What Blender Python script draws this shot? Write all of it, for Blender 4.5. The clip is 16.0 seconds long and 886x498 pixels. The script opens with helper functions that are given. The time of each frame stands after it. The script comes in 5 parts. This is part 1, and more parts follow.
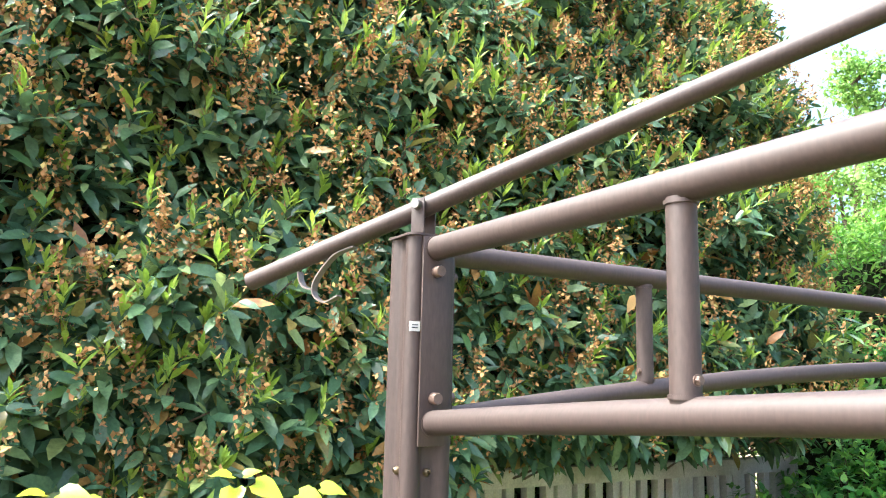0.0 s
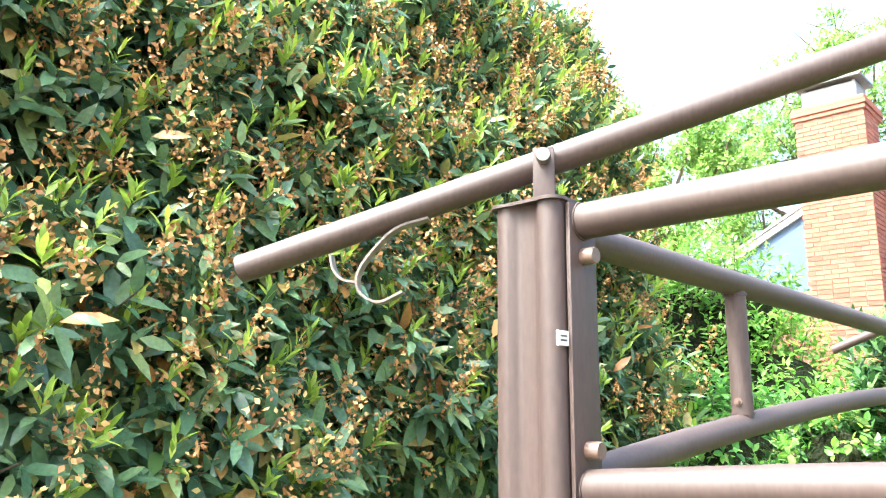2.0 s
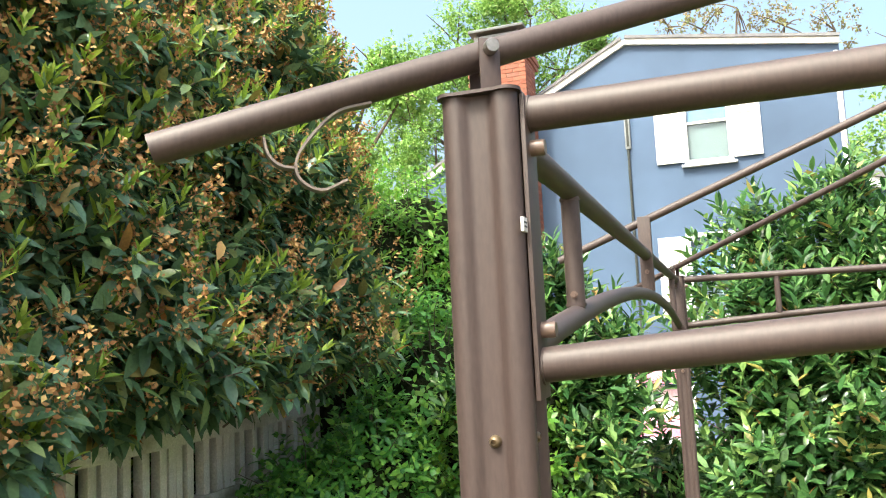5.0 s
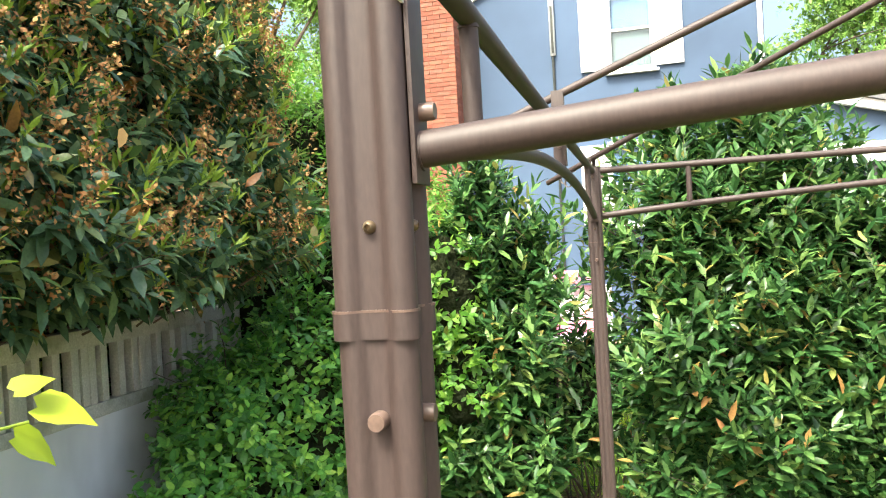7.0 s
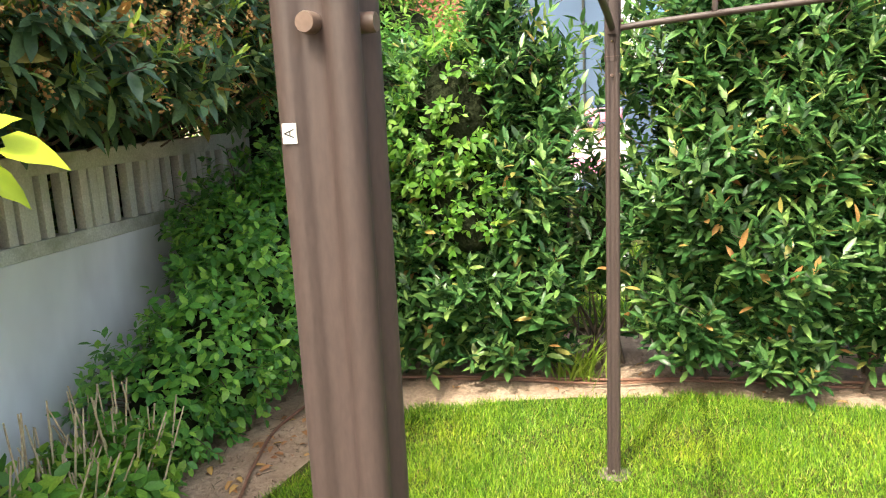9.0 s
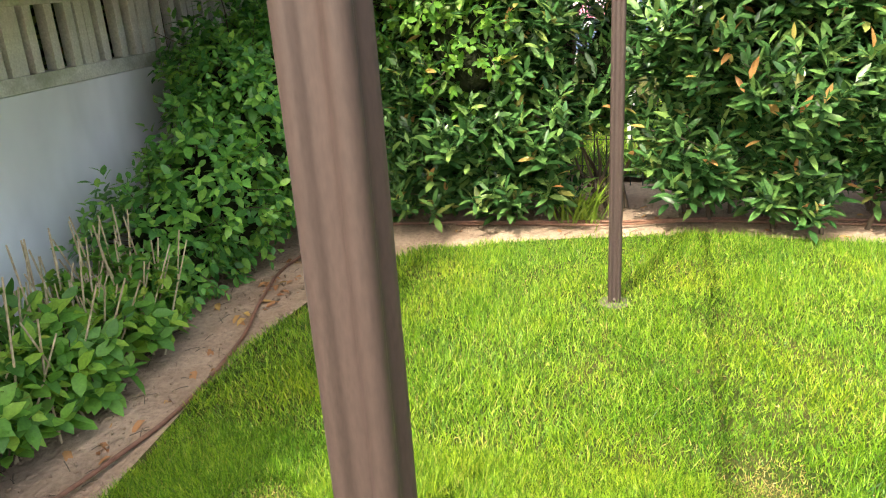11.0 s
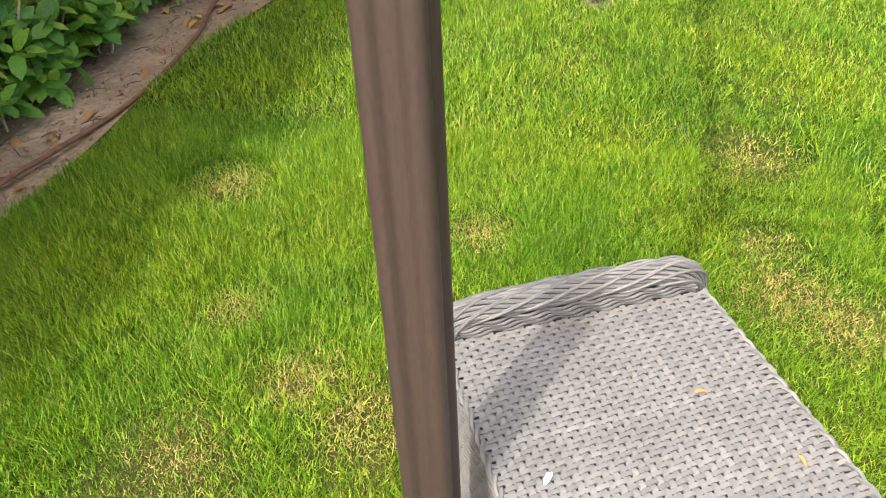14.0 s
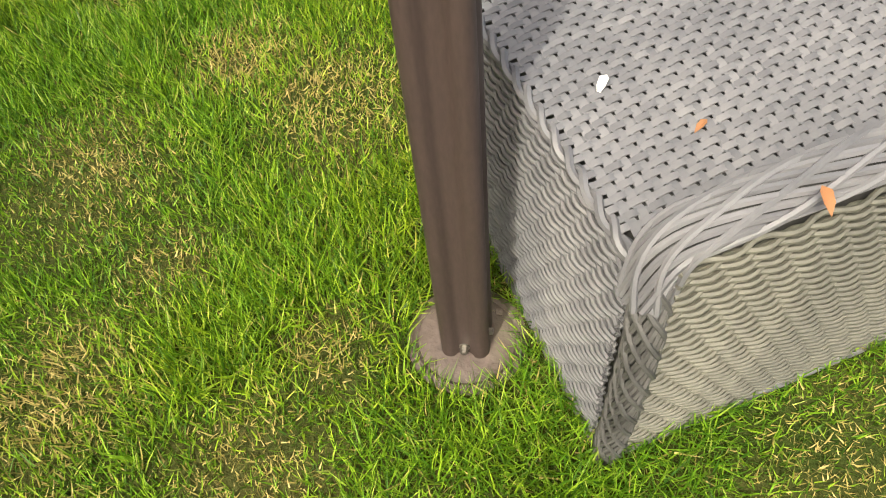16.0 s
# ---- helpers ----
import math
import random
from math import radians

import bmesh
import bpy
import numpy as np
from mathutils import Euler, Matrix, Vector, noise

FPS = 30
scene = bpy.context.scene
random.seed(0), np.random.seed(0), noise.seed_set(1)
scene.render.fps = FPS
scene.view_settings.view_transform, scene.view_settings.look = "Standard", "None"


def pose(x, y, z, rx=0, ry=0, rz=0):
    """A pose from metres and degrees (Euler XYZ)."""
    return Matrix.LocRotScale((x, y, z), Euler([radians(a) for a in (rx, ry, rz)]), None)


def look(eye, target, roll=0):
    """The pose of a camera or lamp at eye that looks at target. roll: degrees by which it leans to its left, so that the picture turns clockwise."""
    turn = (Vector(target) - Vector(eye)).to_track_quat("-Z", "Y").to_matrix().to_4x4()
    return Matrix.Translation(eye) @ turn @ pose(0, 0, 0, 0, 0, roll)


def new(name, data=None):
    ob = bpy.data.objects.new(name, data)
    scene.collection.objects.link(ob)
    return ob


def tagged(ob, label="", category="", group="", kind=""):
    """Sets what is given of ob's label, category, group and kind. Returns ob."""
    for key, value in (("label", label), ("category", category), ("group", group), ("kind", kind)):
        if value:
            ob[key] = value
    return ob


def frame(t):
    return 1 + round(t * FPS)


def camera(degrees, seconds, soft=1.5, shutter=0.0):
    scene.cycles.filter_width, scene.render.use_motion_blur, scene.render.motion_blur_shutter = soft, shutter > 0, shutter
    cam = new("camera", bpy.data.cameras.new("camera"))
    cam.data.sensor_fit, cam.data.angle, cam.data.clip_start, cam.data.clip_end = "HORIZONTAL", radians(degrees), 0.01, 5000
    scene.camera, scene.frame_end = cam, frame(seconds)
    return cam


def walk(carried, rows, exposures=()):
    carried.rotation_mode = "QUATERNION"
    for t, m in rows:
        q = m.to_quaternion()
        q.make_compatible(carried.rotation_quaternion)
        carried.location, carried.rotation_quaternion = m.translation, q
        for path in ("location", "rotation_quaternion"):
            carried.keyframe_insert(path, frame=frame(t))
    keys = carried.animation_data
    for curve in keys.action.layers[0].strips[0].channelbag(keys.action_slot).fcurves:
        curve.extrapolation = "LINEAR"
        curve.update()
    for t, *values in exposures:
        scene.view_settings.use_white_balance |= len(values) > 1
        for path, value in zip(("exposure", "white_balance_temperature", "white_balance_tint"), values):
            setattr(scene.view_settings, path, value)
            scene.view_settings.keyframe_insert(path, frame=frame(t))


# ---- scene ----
cam = camera(60.1, 16.0, soft=1.1)
PATH = [
    (0, (-0.406, -0.744, 1.931), (0.585, 0.962, 2.257), 1.5),
    (0.5, (-0.437, -0.632, 1.929), (0.596, 1.043, 2.284), 0.9),
    (1, (-0.485, -0.523, 1.923), (0.686, 1.055, 2.296), 1.3),
    (1.5, (-0.475, -0.424, 1.926), (0.792, 1.072, 2.32), 0.7),
    (2, (-0.458, -0.331, 1.934), (0.958, 1.02, 2.341), 0.6),
    (2.5, (-0.461, -0.281, 1.937), (1.074, 0.935, 2.342), 0.4),
    (3, (-0.47, -0.21, 1.935), (1.185, 0.848, 2.311), -0.3),
    (3.5, (-0.517, -0.174, 1.932), (1.221, 0.754, 2.276), -0.9),
    (4, (-0.551, -0.159, 1.929), (1.251, 0.651, 2.239), -1.7),
    (6.5, (-0.52, -0.153, 1.849), (1.41, 0.366, 1.913), -3.4),
    (7, (-0.501, -0.172, 1.82), (1.436, 0.325, 1.796), -3.2),
    (7.5, (-0.489, -0.182, 1.785), (1.448, 0.307, 1.675), -3.0),
    (8, (-0.486, -0.186, 1.745), (1.44, 0.312, 1.54), -2.7),
    (8.5, (-0.481, -0.191, 1.699), (1.427, 0.33, 1.406), -2.5),
    (9, (-0.447, -0.198, 1.658), (1.434, 0.355, 1.265), -2.8),
    (11.5, (-0.471, -0.215, 1.397), (1.301, 0.327, 0.645), -3.6),
    (12, (-0.48, -0.208, 1.364), (1.268, 0.314, 0.543), -3.2),
    (12.5, (-0.489, -0.206, 1.327), (1.223, 0.303, 0.428), -3.0),
    (13, (-0.483, -0.194, 1.282), (1.187, 0.293, 0.295), -2.8),
    (13.5, (-0.487, -0.178, 1.2), (1.126, 0.279, 0.111), -3.0),
    (14, (-0.491, -0.16, 1.099), (1.058, 0.264, -0.093), -2.8),
    (14.5, (-0.5, -0.141, 1.043), (0.947, 0.238, -0.284), -2.9),
    (15, (-0.511, -0.125, 0.977), (0.807, 0.216, -0.488), -3.9),
    (15.5, (-0.495, -0.102, 0.905), (0.7, 0.188, -0.672), -4.9),
    (16, (-0.402, -0.072, 0.811), (0.684, 0.165, -0.852), -7.0),
]
EXPOSURES = [(0.0, 2.75, 5900, 1), (0.5, 2.9, 5900, 1), (1.0, 3.5, 5900, 1), (2.0, 3.2, 6000, 1), (3.0, 2.45, 6200, 0), (4.0, 1.95, 6400, -1), (7.0, 2.15, 6600, 0), (9.0, 2.05, 6900, 1), (11.5, 2.1, 7000, 2), (13.5, 1.85, 7000, 2), (15.0, 1.35, 7000, 1), (16.0, 1.25, 7000, 1)]
SKY_POWER, SUN_POWER = 0.15, 1.65

# x runs along the gazebo's short side, y towards the fence; the near post stands at the origin.
walk(cam, [(t, look(eye, target, roll)) for t, eye, target, roll in PATH], EXPOSURES)

# ---- light ----
SUN_FROM = Vector((-0.62, 0.205, 1.0)).normalized()
sky_world = bpy.data.worlds.new("sky")
scene.world = sky_world
sky_world.use_nodes = True
wt = sky_world.node_tree
wt.nodes.clear()
sky = wt.nodes.new("ShaderNodeTexSky")
sky.sky_type = "NISHITA"
sky.sun_disc = False
sky.sun_elevation = math.asin(SUN_FROM.z)
sky.sun_rotation = math.atan2(SUN_FROM.x, SUN_FROM.y)
sky.dust_density = 10.0
sky.air_density = 1.0
sky.ozone_density = 1.8
bg = wt.nodes.new("ShaderNodeBackground")
bg.inputs["Strength"].default_value = SKY_POWER
wout = wt.nodes.new("ShaderNodeOutputWorld")
wt.links.new(sky.outputs[0], bg.inputs["Color"])
wt.links.new(bg.outputs[0], wout.inputs["Surface"])
sun_data = bpy.data.lights.new("sun", "SUN")
sun_data.energy, sun_data.angle, sun_data.color = SUN_POWER, radians(0.8), (1.0, 0.95, 0.87)
sun = new("sun", sun_data)
sun.matrix_world = look(SUN_FROM * 30, (0, 0, 0))


# ---- materials ----
def mat_start(name):
    m = bpy.data.materials.new(name)
    m.use_nodes = True
    t = m.node_tree
    t.nodes.clear()
    out = t.nodes.new("ShaderNodeOutputMaterial")
    b = t.nodes.new("ShaderNodeBsdfPrincipled")
    t.links.new(b.outputs[0], out.inputs["Surface"])
    return m, t, b, out


def ramp_of(t, stops):
    r = t.nodes.new("ShaderNodeValToRGB")
    e = r.color_ramp.elements
    while len(e) < len(stops):
        e.new(0.5)
    for el, (p, c) in zip(e, stops):
        el.position, el.color = p, (*c, 1)
    return r


def noise_of(t, scale, detail=4.0, stretch=None, rough=0.55):
    co = t.nodes.new("ShaderNodeTexCoord")
    n = t.nodes.new("ShaderNodeTexNoise")
    n.inputs["Scale"].default_value, n.inputs["Detail"].default_value, n.inputs["Roughness"].default_value = scale, detail, rough
    if stretch:
        mp = t.nodes.new("ShaderNodeMapping")
        mp.inputs["Scale"].default_value = stretch
        t.links.new(co.outputs["Object"], mp.inputs["Vector"])
        t.links.new(mp.outputs[0], n.inputs["Vector"])
    else:
        t.links.new(co.outputs["Object"], n.inputs["Vector"])
    return n


def mix_of(t, kind, fac, a, b):
    m = t.nodes.new("ShaderNodeMix")
    m.data_type, m.blend_type = "RGBA", kind
    for sock, v in ((m.inputs[0], fac), (m.inputs[6], a), (m.inputs[7], b)):
        if isinstance(v, (int, float)):
            sock.default_value = v
        elif isinstance(v, tuple):
            sock.default_value = (*v, 1)
        else:
            t.links.new(v, sock)
    return m.outputs[2]


def surface(name, dark, light, scale, rough=0.6, bump=0.2, fine=60.0, metal=0.0, stretch=None, spec=0.5, dist=0.004, stain=None, stain_scale=2.0):
    """Two scales of noise in colour, fine relief."""
    m, t, b, _ = mat_start(name)
    n1 = noise_of(t, scale, 5, stretch)
    n2 = noise_of(t, fine, 3, stretch)
    r = ramp_of(t, [(0.3, dark), (0.7, light)])
    t.links.new(n1.outputs[0], r.inputs[0])
    f = ramp_of(t, [(0.25, (0.72, 0.72, 0.72)), (0.75, (1.1, 1.1, 1.1))])
    t.links.new(n2.outputs[0], f.inputs[0])
    col = mix_of(t, "MULTIPLY", 1.0, r.outputs[0], f.outputs[0])
    if stain:
        n3 = noise_of(t, stain_scale, 6)
        s = ramp_of(t, [(0.5, (0, 0, 0)), (0.68, (1, 1, 1))])
        t.links.new(n3.outputs[0], s.inputs[0])
        col = mix_of(t, "MIX", s.outputs[0], col, stain)
    t.links.new(col, b.inputs["Base Color"])
    b.inputs["Roughness"].default_value, b.inputs["Metallic"].default_value = rough, metal
    b.inputs["Specular IOR Level"].default_value = spec
    if bump:
        bp = t.nodes.new("ShaderNodeBump")
        bp.inputs["Strength"].default_value, bp.inputs["Distance"].default_value = bump, dist
        t.links.new(n2.outputs[0], bp.inputs["Height"])
        t.links.new(bp.outputs[0], b.inputs["Normal"])
    return m


def foliage(name, stops, rough=0.4, through_light=0.3, per_object=False, patch=None, patch_stops=None):
    """Leaf material: each leaf has its own shade, some light passes through."""
    m, t, b, out = mat_start(name)
    if per_object:
        src = t.nodes.new("ShaderNodeObjectInfo").outputs["Random"]
    else:
        src = t.nodes.new("ShaderNodeNewGeometry").outputs["Random Per Island"]
    r = ramp_of(t, stops)
    t.links.new(src, r.inputs[0])
    col = r.outputs[0]
    if patch:
        n = noise_of(t, patch, 3)
        pr = ramp_of(t, patch_stops)
        t.links.new(n.outputs[0], pr.inputs[0])
        col = mix_of(t, "MULTIPLY", 1.0, col, pr.outputs[0])
    n = noise_of(t, 90, 2)
    f = ramp_of(t, [(0.3, (0.8, 0.8, 0.8)), (0.7, (1.12, 1.12, 1.08))])
    t.links.new(n.outputs[0], f.inputs[0])
    col = mix_of(t, "MULTIPLY", 1.0, col, f.outputs[0])
    t.links.new(col, b.inputs["Base Color"])
    b.inputs["Roughness"].default_value = rough
    tr = t.nodes.new("ShaderNodeBsdfTranslucent")
    t.links.new(col, tr.inputs["Color"])
    mx = t.nodes.new("ShaderNodeMixShader")
    mx.inputs[0].default_value = through_light
    t.links.new(b.outputs[0], mx.inputs[1])
    t.links.new(tr.outputs[0], mx.inputs[2])
    t.links.new(mx.outputs[0], out.inputs["Surface"])
    return m


M_BROWN = surface("brown_paint", (0.047, 0.031, 0.0285), (0.064, 0.043, 0.039), 3.0, rough=0.56, bump=0.08, fine=350.0, stretch=(1, 1, 0.25), dist=0.001)
M_BOLT = surface("bolt_brown", (0.10, 0.065, 0.052), (0.15, 0.10, 0.08), 40.0, rough=0.4, bump=0.1, fine=200.0)
M_BRASS = surface("dull_brass", (0.12, 0.085, 0.05), (0.20, 0.15, 0.09), 60.0, rough=0.38, bump=0.1, fine=300.0, metal=0.6)
M_STEEL = surface("worn_steel", (0.22, 0.20, 0.18), (0.34, 0.32, 0.29), 60.0, rough=0.35, bump=0.1, fine=300.0, metal=0.8)
M_HOOK = surface("grey_hook", (0.13, 0.10, 0.085), (0.20, 0.165, 0.14), 30.0, rough=0.45, bump=0.1, fine=200.0)
M_PLATE = surface("dirty_base", (0.085, 0.062, 0.055), (0.14, 0.105, 0.095), 14.0, rough=0.7, bump=0.4, fine=120.0, stain=(0.14, 0.115, 0.09), stain_scale=9.0)
M_LABEL = surface("paper_label", (0.72, 0.70, 0.66), (0.82, 0.80, 0.76), 60.0, rough=0.7, bump=0.0)
M_INK = surface("ink", (0.04, 0.04, 0.045), (0.07, 0.07, 0.07), 60.0, rough=0.7, bump=0.0)
M_SOIL = surface("soil", (0.29, 0.20, 0.145), (0.46, 0.345, 0.26), 2.5, rough=0.95, bump=0.9, fine=45.0, spec=0.1, dist=0.02, stain=(0.21, 0.145, 0.105), stain_scale=1.3)
M_TURF = surface("turf", (0.022, 0.040, 0.006), (0.075, 0.070, 0.022), 4.0, rough=0.95, bump=0.8, fine=120.0, spec=0.1, dist=0.01)
M_WALL = surface("rendered_wall", (0.80, 0.82, 0.85), (0.88, 0.89, 0.91), 1.6, rough=0.85, bump=0.06, fine=3.0, stain=(0.74, 0.75, 0.76), stain_scale=1.1, stretch=(1, 1, 0.5))
M_CONCRETE = surface("aged_concrete", (0.56, 0.56, 0.51), (0.74, 0.74, 0.69), 5.0, rough=0.9, bump=0.5, fine=110.0, stain=(0.30, 0.31, 0.22), stain_scale=4.0)
M_HOSE = surface("hose_rubber", (0.15, 0.07, 0.045), (0.22, 0.11, 0.07), 20.0, rough=0.6, bump=0.1)
M_STUCCO = surface("blue_stucco", (0.070, 0.110, 0.186), (0.077, 0.120, 0.200), 0.35, rough=0.9, bump=0.03, fine=0.6, dist=0.01)
M_WHITE = surface("white_paint", (0.74, 0.75, 0.76), (0.82, 0.82, 0.82), 2.0, rough=0.5, bump=0.05)
M_ROOF = surface("roof_shingle", (0.13, 0.13, 0.14), (0.21, 0.21, 0.22), 6.0, rough=0.9, bump=0.6, fine=40.0)
M_MORTAR = surface("mortar", (0.25, 0.155, 0.12), (0.31, 0.205, 0.165), 8.0, rough=0.95, bump=0.4)
M_TIN = surface("grey_tin", (0.20, 0.215, 0.22), (0.30, 0.315, 0.32), 5.0, rough=0.5, bump=0.1, metal=0.3)
M_LID = surface("dark_tin", (0.07, 0.08, 0.08), (0.12, 0.13, 0.13), 5.0, rough=0.5, bump=0.1)
M_BARK = surface("bark", (0.07, 0.05, 0.035), (0.14, 0.105, 0.075), 12.0, rough=0.9, bump=0.8, fine=60.0, stretch=(1, 1, 0.3))
M_DEADSTALK = surface("dry_stalk", (0.40, 0.31, 0.20), (0.58, 0.48, 0.34), 30.0, rough=0.85, bump=0.2)
# near-black: the shade inside the foliage is put into this colour
M_INNER_SHADE = surface("foliage_inner_shade", (0.010, 0.013, 0.007), (0.028, 0.034, 0.016), 9.0, rough=1.0, bump=1.0, fine=30.0, spec=0.05, dist=0.05)
M_PINK = surface("pink_fabric", (0.75, 0.25, 0.36), (0.85, 0.38, 0.48), 12.0, rough=0.8, bump=0.1)
# the sky's reflection in the upper panes, put into a flat blue
M_PANE_SKY = surface("pane_sky_reflection", (0.085, 0.185, 0.33), (0.105, 0.215, 0.37), 3.0, rough=0.6, bump=0.05)
M_CURTAIN = surface("white_curtain", (0.12, 0.165, 0.17), (0.155, 0.20, 0.20), 3.0, rough=0.8, bump=0.1, stretch=(1, 6, 0.3))
# near-black: the shade of unlit rooms is put into the colour
M_ROOM_SHADE = surface("room_shade", (0.02, 0.02, 0.025), (0.04, 0.04, 0.045), 2.0, rough=0.9, bump=0.0)
M_WIRE = surface("dark_wire", (0.03, 0.035, 0.03), (0.06, 0.065, 0.06), 20.0, rough=0.6, bump=0.0, metal=0.3)

m_brick, bt, bb, _ = mat_start("brick")
oi = bt.nodes.new("ShaderNodeObjectInfo")
br = ramp_of(bt, [(0.0, (0.20, 0.058, 0.036)), (0.35, (0.25, 0.080, 0.048)), (0.7, (0.30, 0.105, 0.062)), (1.0, (0.22, 0.090, 0.064))])
ge = bt.nodes.new("ShaderNodeNewGeometry")
bt.links.new(ge.outputs["Random Per Island"], br.inputs[0])
bn = noise_of(bt, 35, 4)
bf = ramp_of(bt, [(0.3, (0.75, 0.75, 0.75)), (0.7, (1.12, 1.12, 1.12))])
bt.links.new(bn.outputs[0], bf.inputs[0])
bt.links.new(mix_of(bt, "MULTIPLY", 1.0, br.outputs[0], bf.outputs[0]), bb.inputs["Base Color"])
bb.inputs["Roughness"].default_value = 0.9
M_BRICK = m_brick

# glass of the house windows
M_GLASS, gt, gb, _ = mat_start("window_glass")
gb.inputs["Base Color"].default_value = (0.9, 0.95, 0.97, 1)
gb.inputs["Transmission Weight"].default_value = 1.0
gb.inputs["Roughness"].default_value = 0.02
gb.inputs["IOR"].default_value = 1.5

# rattan strand: grey, weathered, per strand shade
M_RATTAN, rt, rb, _ = mat_start("grey_rattan")
ro = rt.nodes.new("ShaderNodeObjectInfo")
rr = ramp_of(rt, [(0.0, (0.128, 0.127, 0.139)), (0.5, (0.150, 0.149, 0.162)), (1.0, (0.175, 0.173, 0.186))])
rt.links.new(ro.outputs["Random"], rr.inputs[0])
rn = noise_of(rt, 14, 5)
rf = ramp_of(rt, [(0.3, (0.68, 0.68, 0.7)), (0.7, (1.15, 1.13, 1.1))])
rt.links.new(rn.outputs[0], rf.inputs[0])
rt.links.new(mix_of(rt, "MULTIPLY", 1.0, rr.outputs[0], rf.outputs[0]), rb.inputs["Base Color"])
rb.inputs["Roughness"].default_value = 0.55
M_RATTAN_PALE = surface("pale_rattan", (0.08, 0.078, 0.068), (0.155, 0.148, 0.120), 7.0, rough=0.6, bump=0.2, fine=90.0)
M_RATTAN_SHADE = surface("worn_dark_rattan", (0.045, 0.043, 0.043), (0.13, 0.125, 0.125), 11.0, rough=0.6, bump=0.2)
# the shade in the weave's gaps, put into a near-black colour
M_WEAVE_SHADE = surface("weave_gap_shade", (0.022, 0.021, 0.021), (0.045, 0.043, 0.042), 25.0, rough=0.6, bump=0.2)

M_LAUREL = foliage("laurel_leaf", [(0.0, (0.055, 0.115, 0.062)), (0.45, (0.10, 0.185, 0.095)), (0.8, (0.165, 0.26, 0.12)), (0.92, (0.26, 0.34, 0.12)), (0.97, (0.24, 0.20, 0.06)), (1.0, (0.38, 0.17, 0.055))], rough=0.26, through_light=0.25)
M_LAUREL_ONE = foliage("laurel_leaf_single", [(0.0, (0.05, 0.11, 0.03)), (0.5, (0.085, 0.165, 0.045)), (1.0, (0.13, 0.22, 0.06))], rough=0.33, through_light=0.28, per_object=True)
M_TIP = foliage("young_leaf", [(0.0, (0.17, 0.28, 0.035)), (0.6, (0.26, 0.39, 0.05)), (1.0, (0.36, 0.46, 0.07))], rough=0.4, through_light=0.4)
M_FLOWER = foliage("spent_blossom", [(0.0, (0.22, 0.105, 0.04)), (0.5, (0.38, 0.205, 0.075)), (0.85, (0.48, 0.29, 0.11)), (1.0, (0.36, 0.33, 0.10))], rough=0.8, through_light=0.1)
M_CHERRY = foliage("hedge_leaf", [(0.0, (0.022, 0.068, 0.020)), (0.4, (0.055, 0.142, 0.042)), (0.8, (0.125, 0.245, 0.070)), (0.95, (0.23, 0.36, 0.10)), (0.985, (0.36, 0.31, 0.09)), (1.0, (0.50, 0.24, 0.10))], rough=0.27, through_light=0.3)
M_SHRUB = foliage("shrub_leaf", [(0.0, (0.055, 0.19, 0.045)), (0.5, (0.15, 0.38, 0.075)), (0.9, (0.28, 0.54, 0.10)), (1.0, (0.38, 0.62, 0.11))], rough=0.36, through_light=0.4)
M_BRIGHT = foliage("bright_leaf", [(0.0, (0.07, 0.20, 0.022)), (0.5, (0.13, 0.30, 0.035)), (1.0, (0.24, 0.40, 0.06))], rough=0.45, through_light=0.45)
M_TREE = foliage("tree_leaf", [(0.0, (0.12, 0.24, 0.045)), (0.5, (0.19, 0.35, 0.07)), (1.0, (0.32, 0.48, 0.13))], rough=0.5, through_light=0.45)
M_BUDS = foliage("brownish_buds", [(0.0, (0.16, 0.12, 0.07)), (0.6, (0.24, 0.20, 0.10)), (1.0, (0.22, 0.28, 0.10))], rough=0.6, through_light=0.4)
M_LIME = foliage("lime_leaf", [(0.0, (0.36, 0.49, 0.03)), (1.0, (0.52, 0.60, 0.05))], rough=0.4, through_light=0.45, per_object=True)
M_GRASS = foliage("grass_blade", [(0.0, (0.032, 0.100, 0.005)), (0.3, (0.092, 0.210, 0.009)), (0.6, (0.190, 0.355, 0.017)), (0.88, (0.32, 0.475, 0.032)), (0.96, (0.37, 0.51, 0.07)), (1.0, (0.48, 0.47, 0.14))], rough=0.5, through_light=0.3, patch=1.6, patch_stops=[(0.32, (1.25, 1.06, 0.9)), (0.5, (1.0, 1.0, 1.0)), (0.68, (0.660, 0.8, 0.7))])
M_DRYGRASS = foliage("dry_blade", [(0.0, (0.32, 0.27, 0.07)), (0.6, (0.48, 0.38, 0.13)), (1.0, (0.58, 0.46, 0.20))], rough=0.7, through_light=0.2)
M_DEADLEAF = foliage("dead_leaf", [(0.0, (0.24, 0.10, 0.04)), (0.5, (0.40, 0.19, 0.08)), (1.0, (0.52, 0.32, 0.10))], rough=0.7, through_light=0.1, per_object=True)


# ---- building helpers ----
def smooth(me, angle=40):
    for p in me.polygons:
        p.use_smooth = True
    me.set_sharp_from_angle(angle=radians(angle))


def part(name, bm, material, parent=None, label="", at=None, smoothing=True):
    me = bpy.data.meshes.new(name)
    bmesh.ops.recalc_face_normals(bm, faces=bm.faces)
    bm.to_mesh(me)
    bm.free()
    if smoothing:
        smooth(me)
    me.materials.append(material)
    ob = new(name, me)
    ob.parent = parent
    if at is not None:
        ob.matrix_basis = at
    if label:
        tagged(ob, label)
    return ob


def same_mesh(ob, parent, at):
    c = bpy.data.objects.new(ob.name, ob.data)
    scene.collection.objects.link(c)
    c.parent = parent
    c.matrix_basis = at
    return c


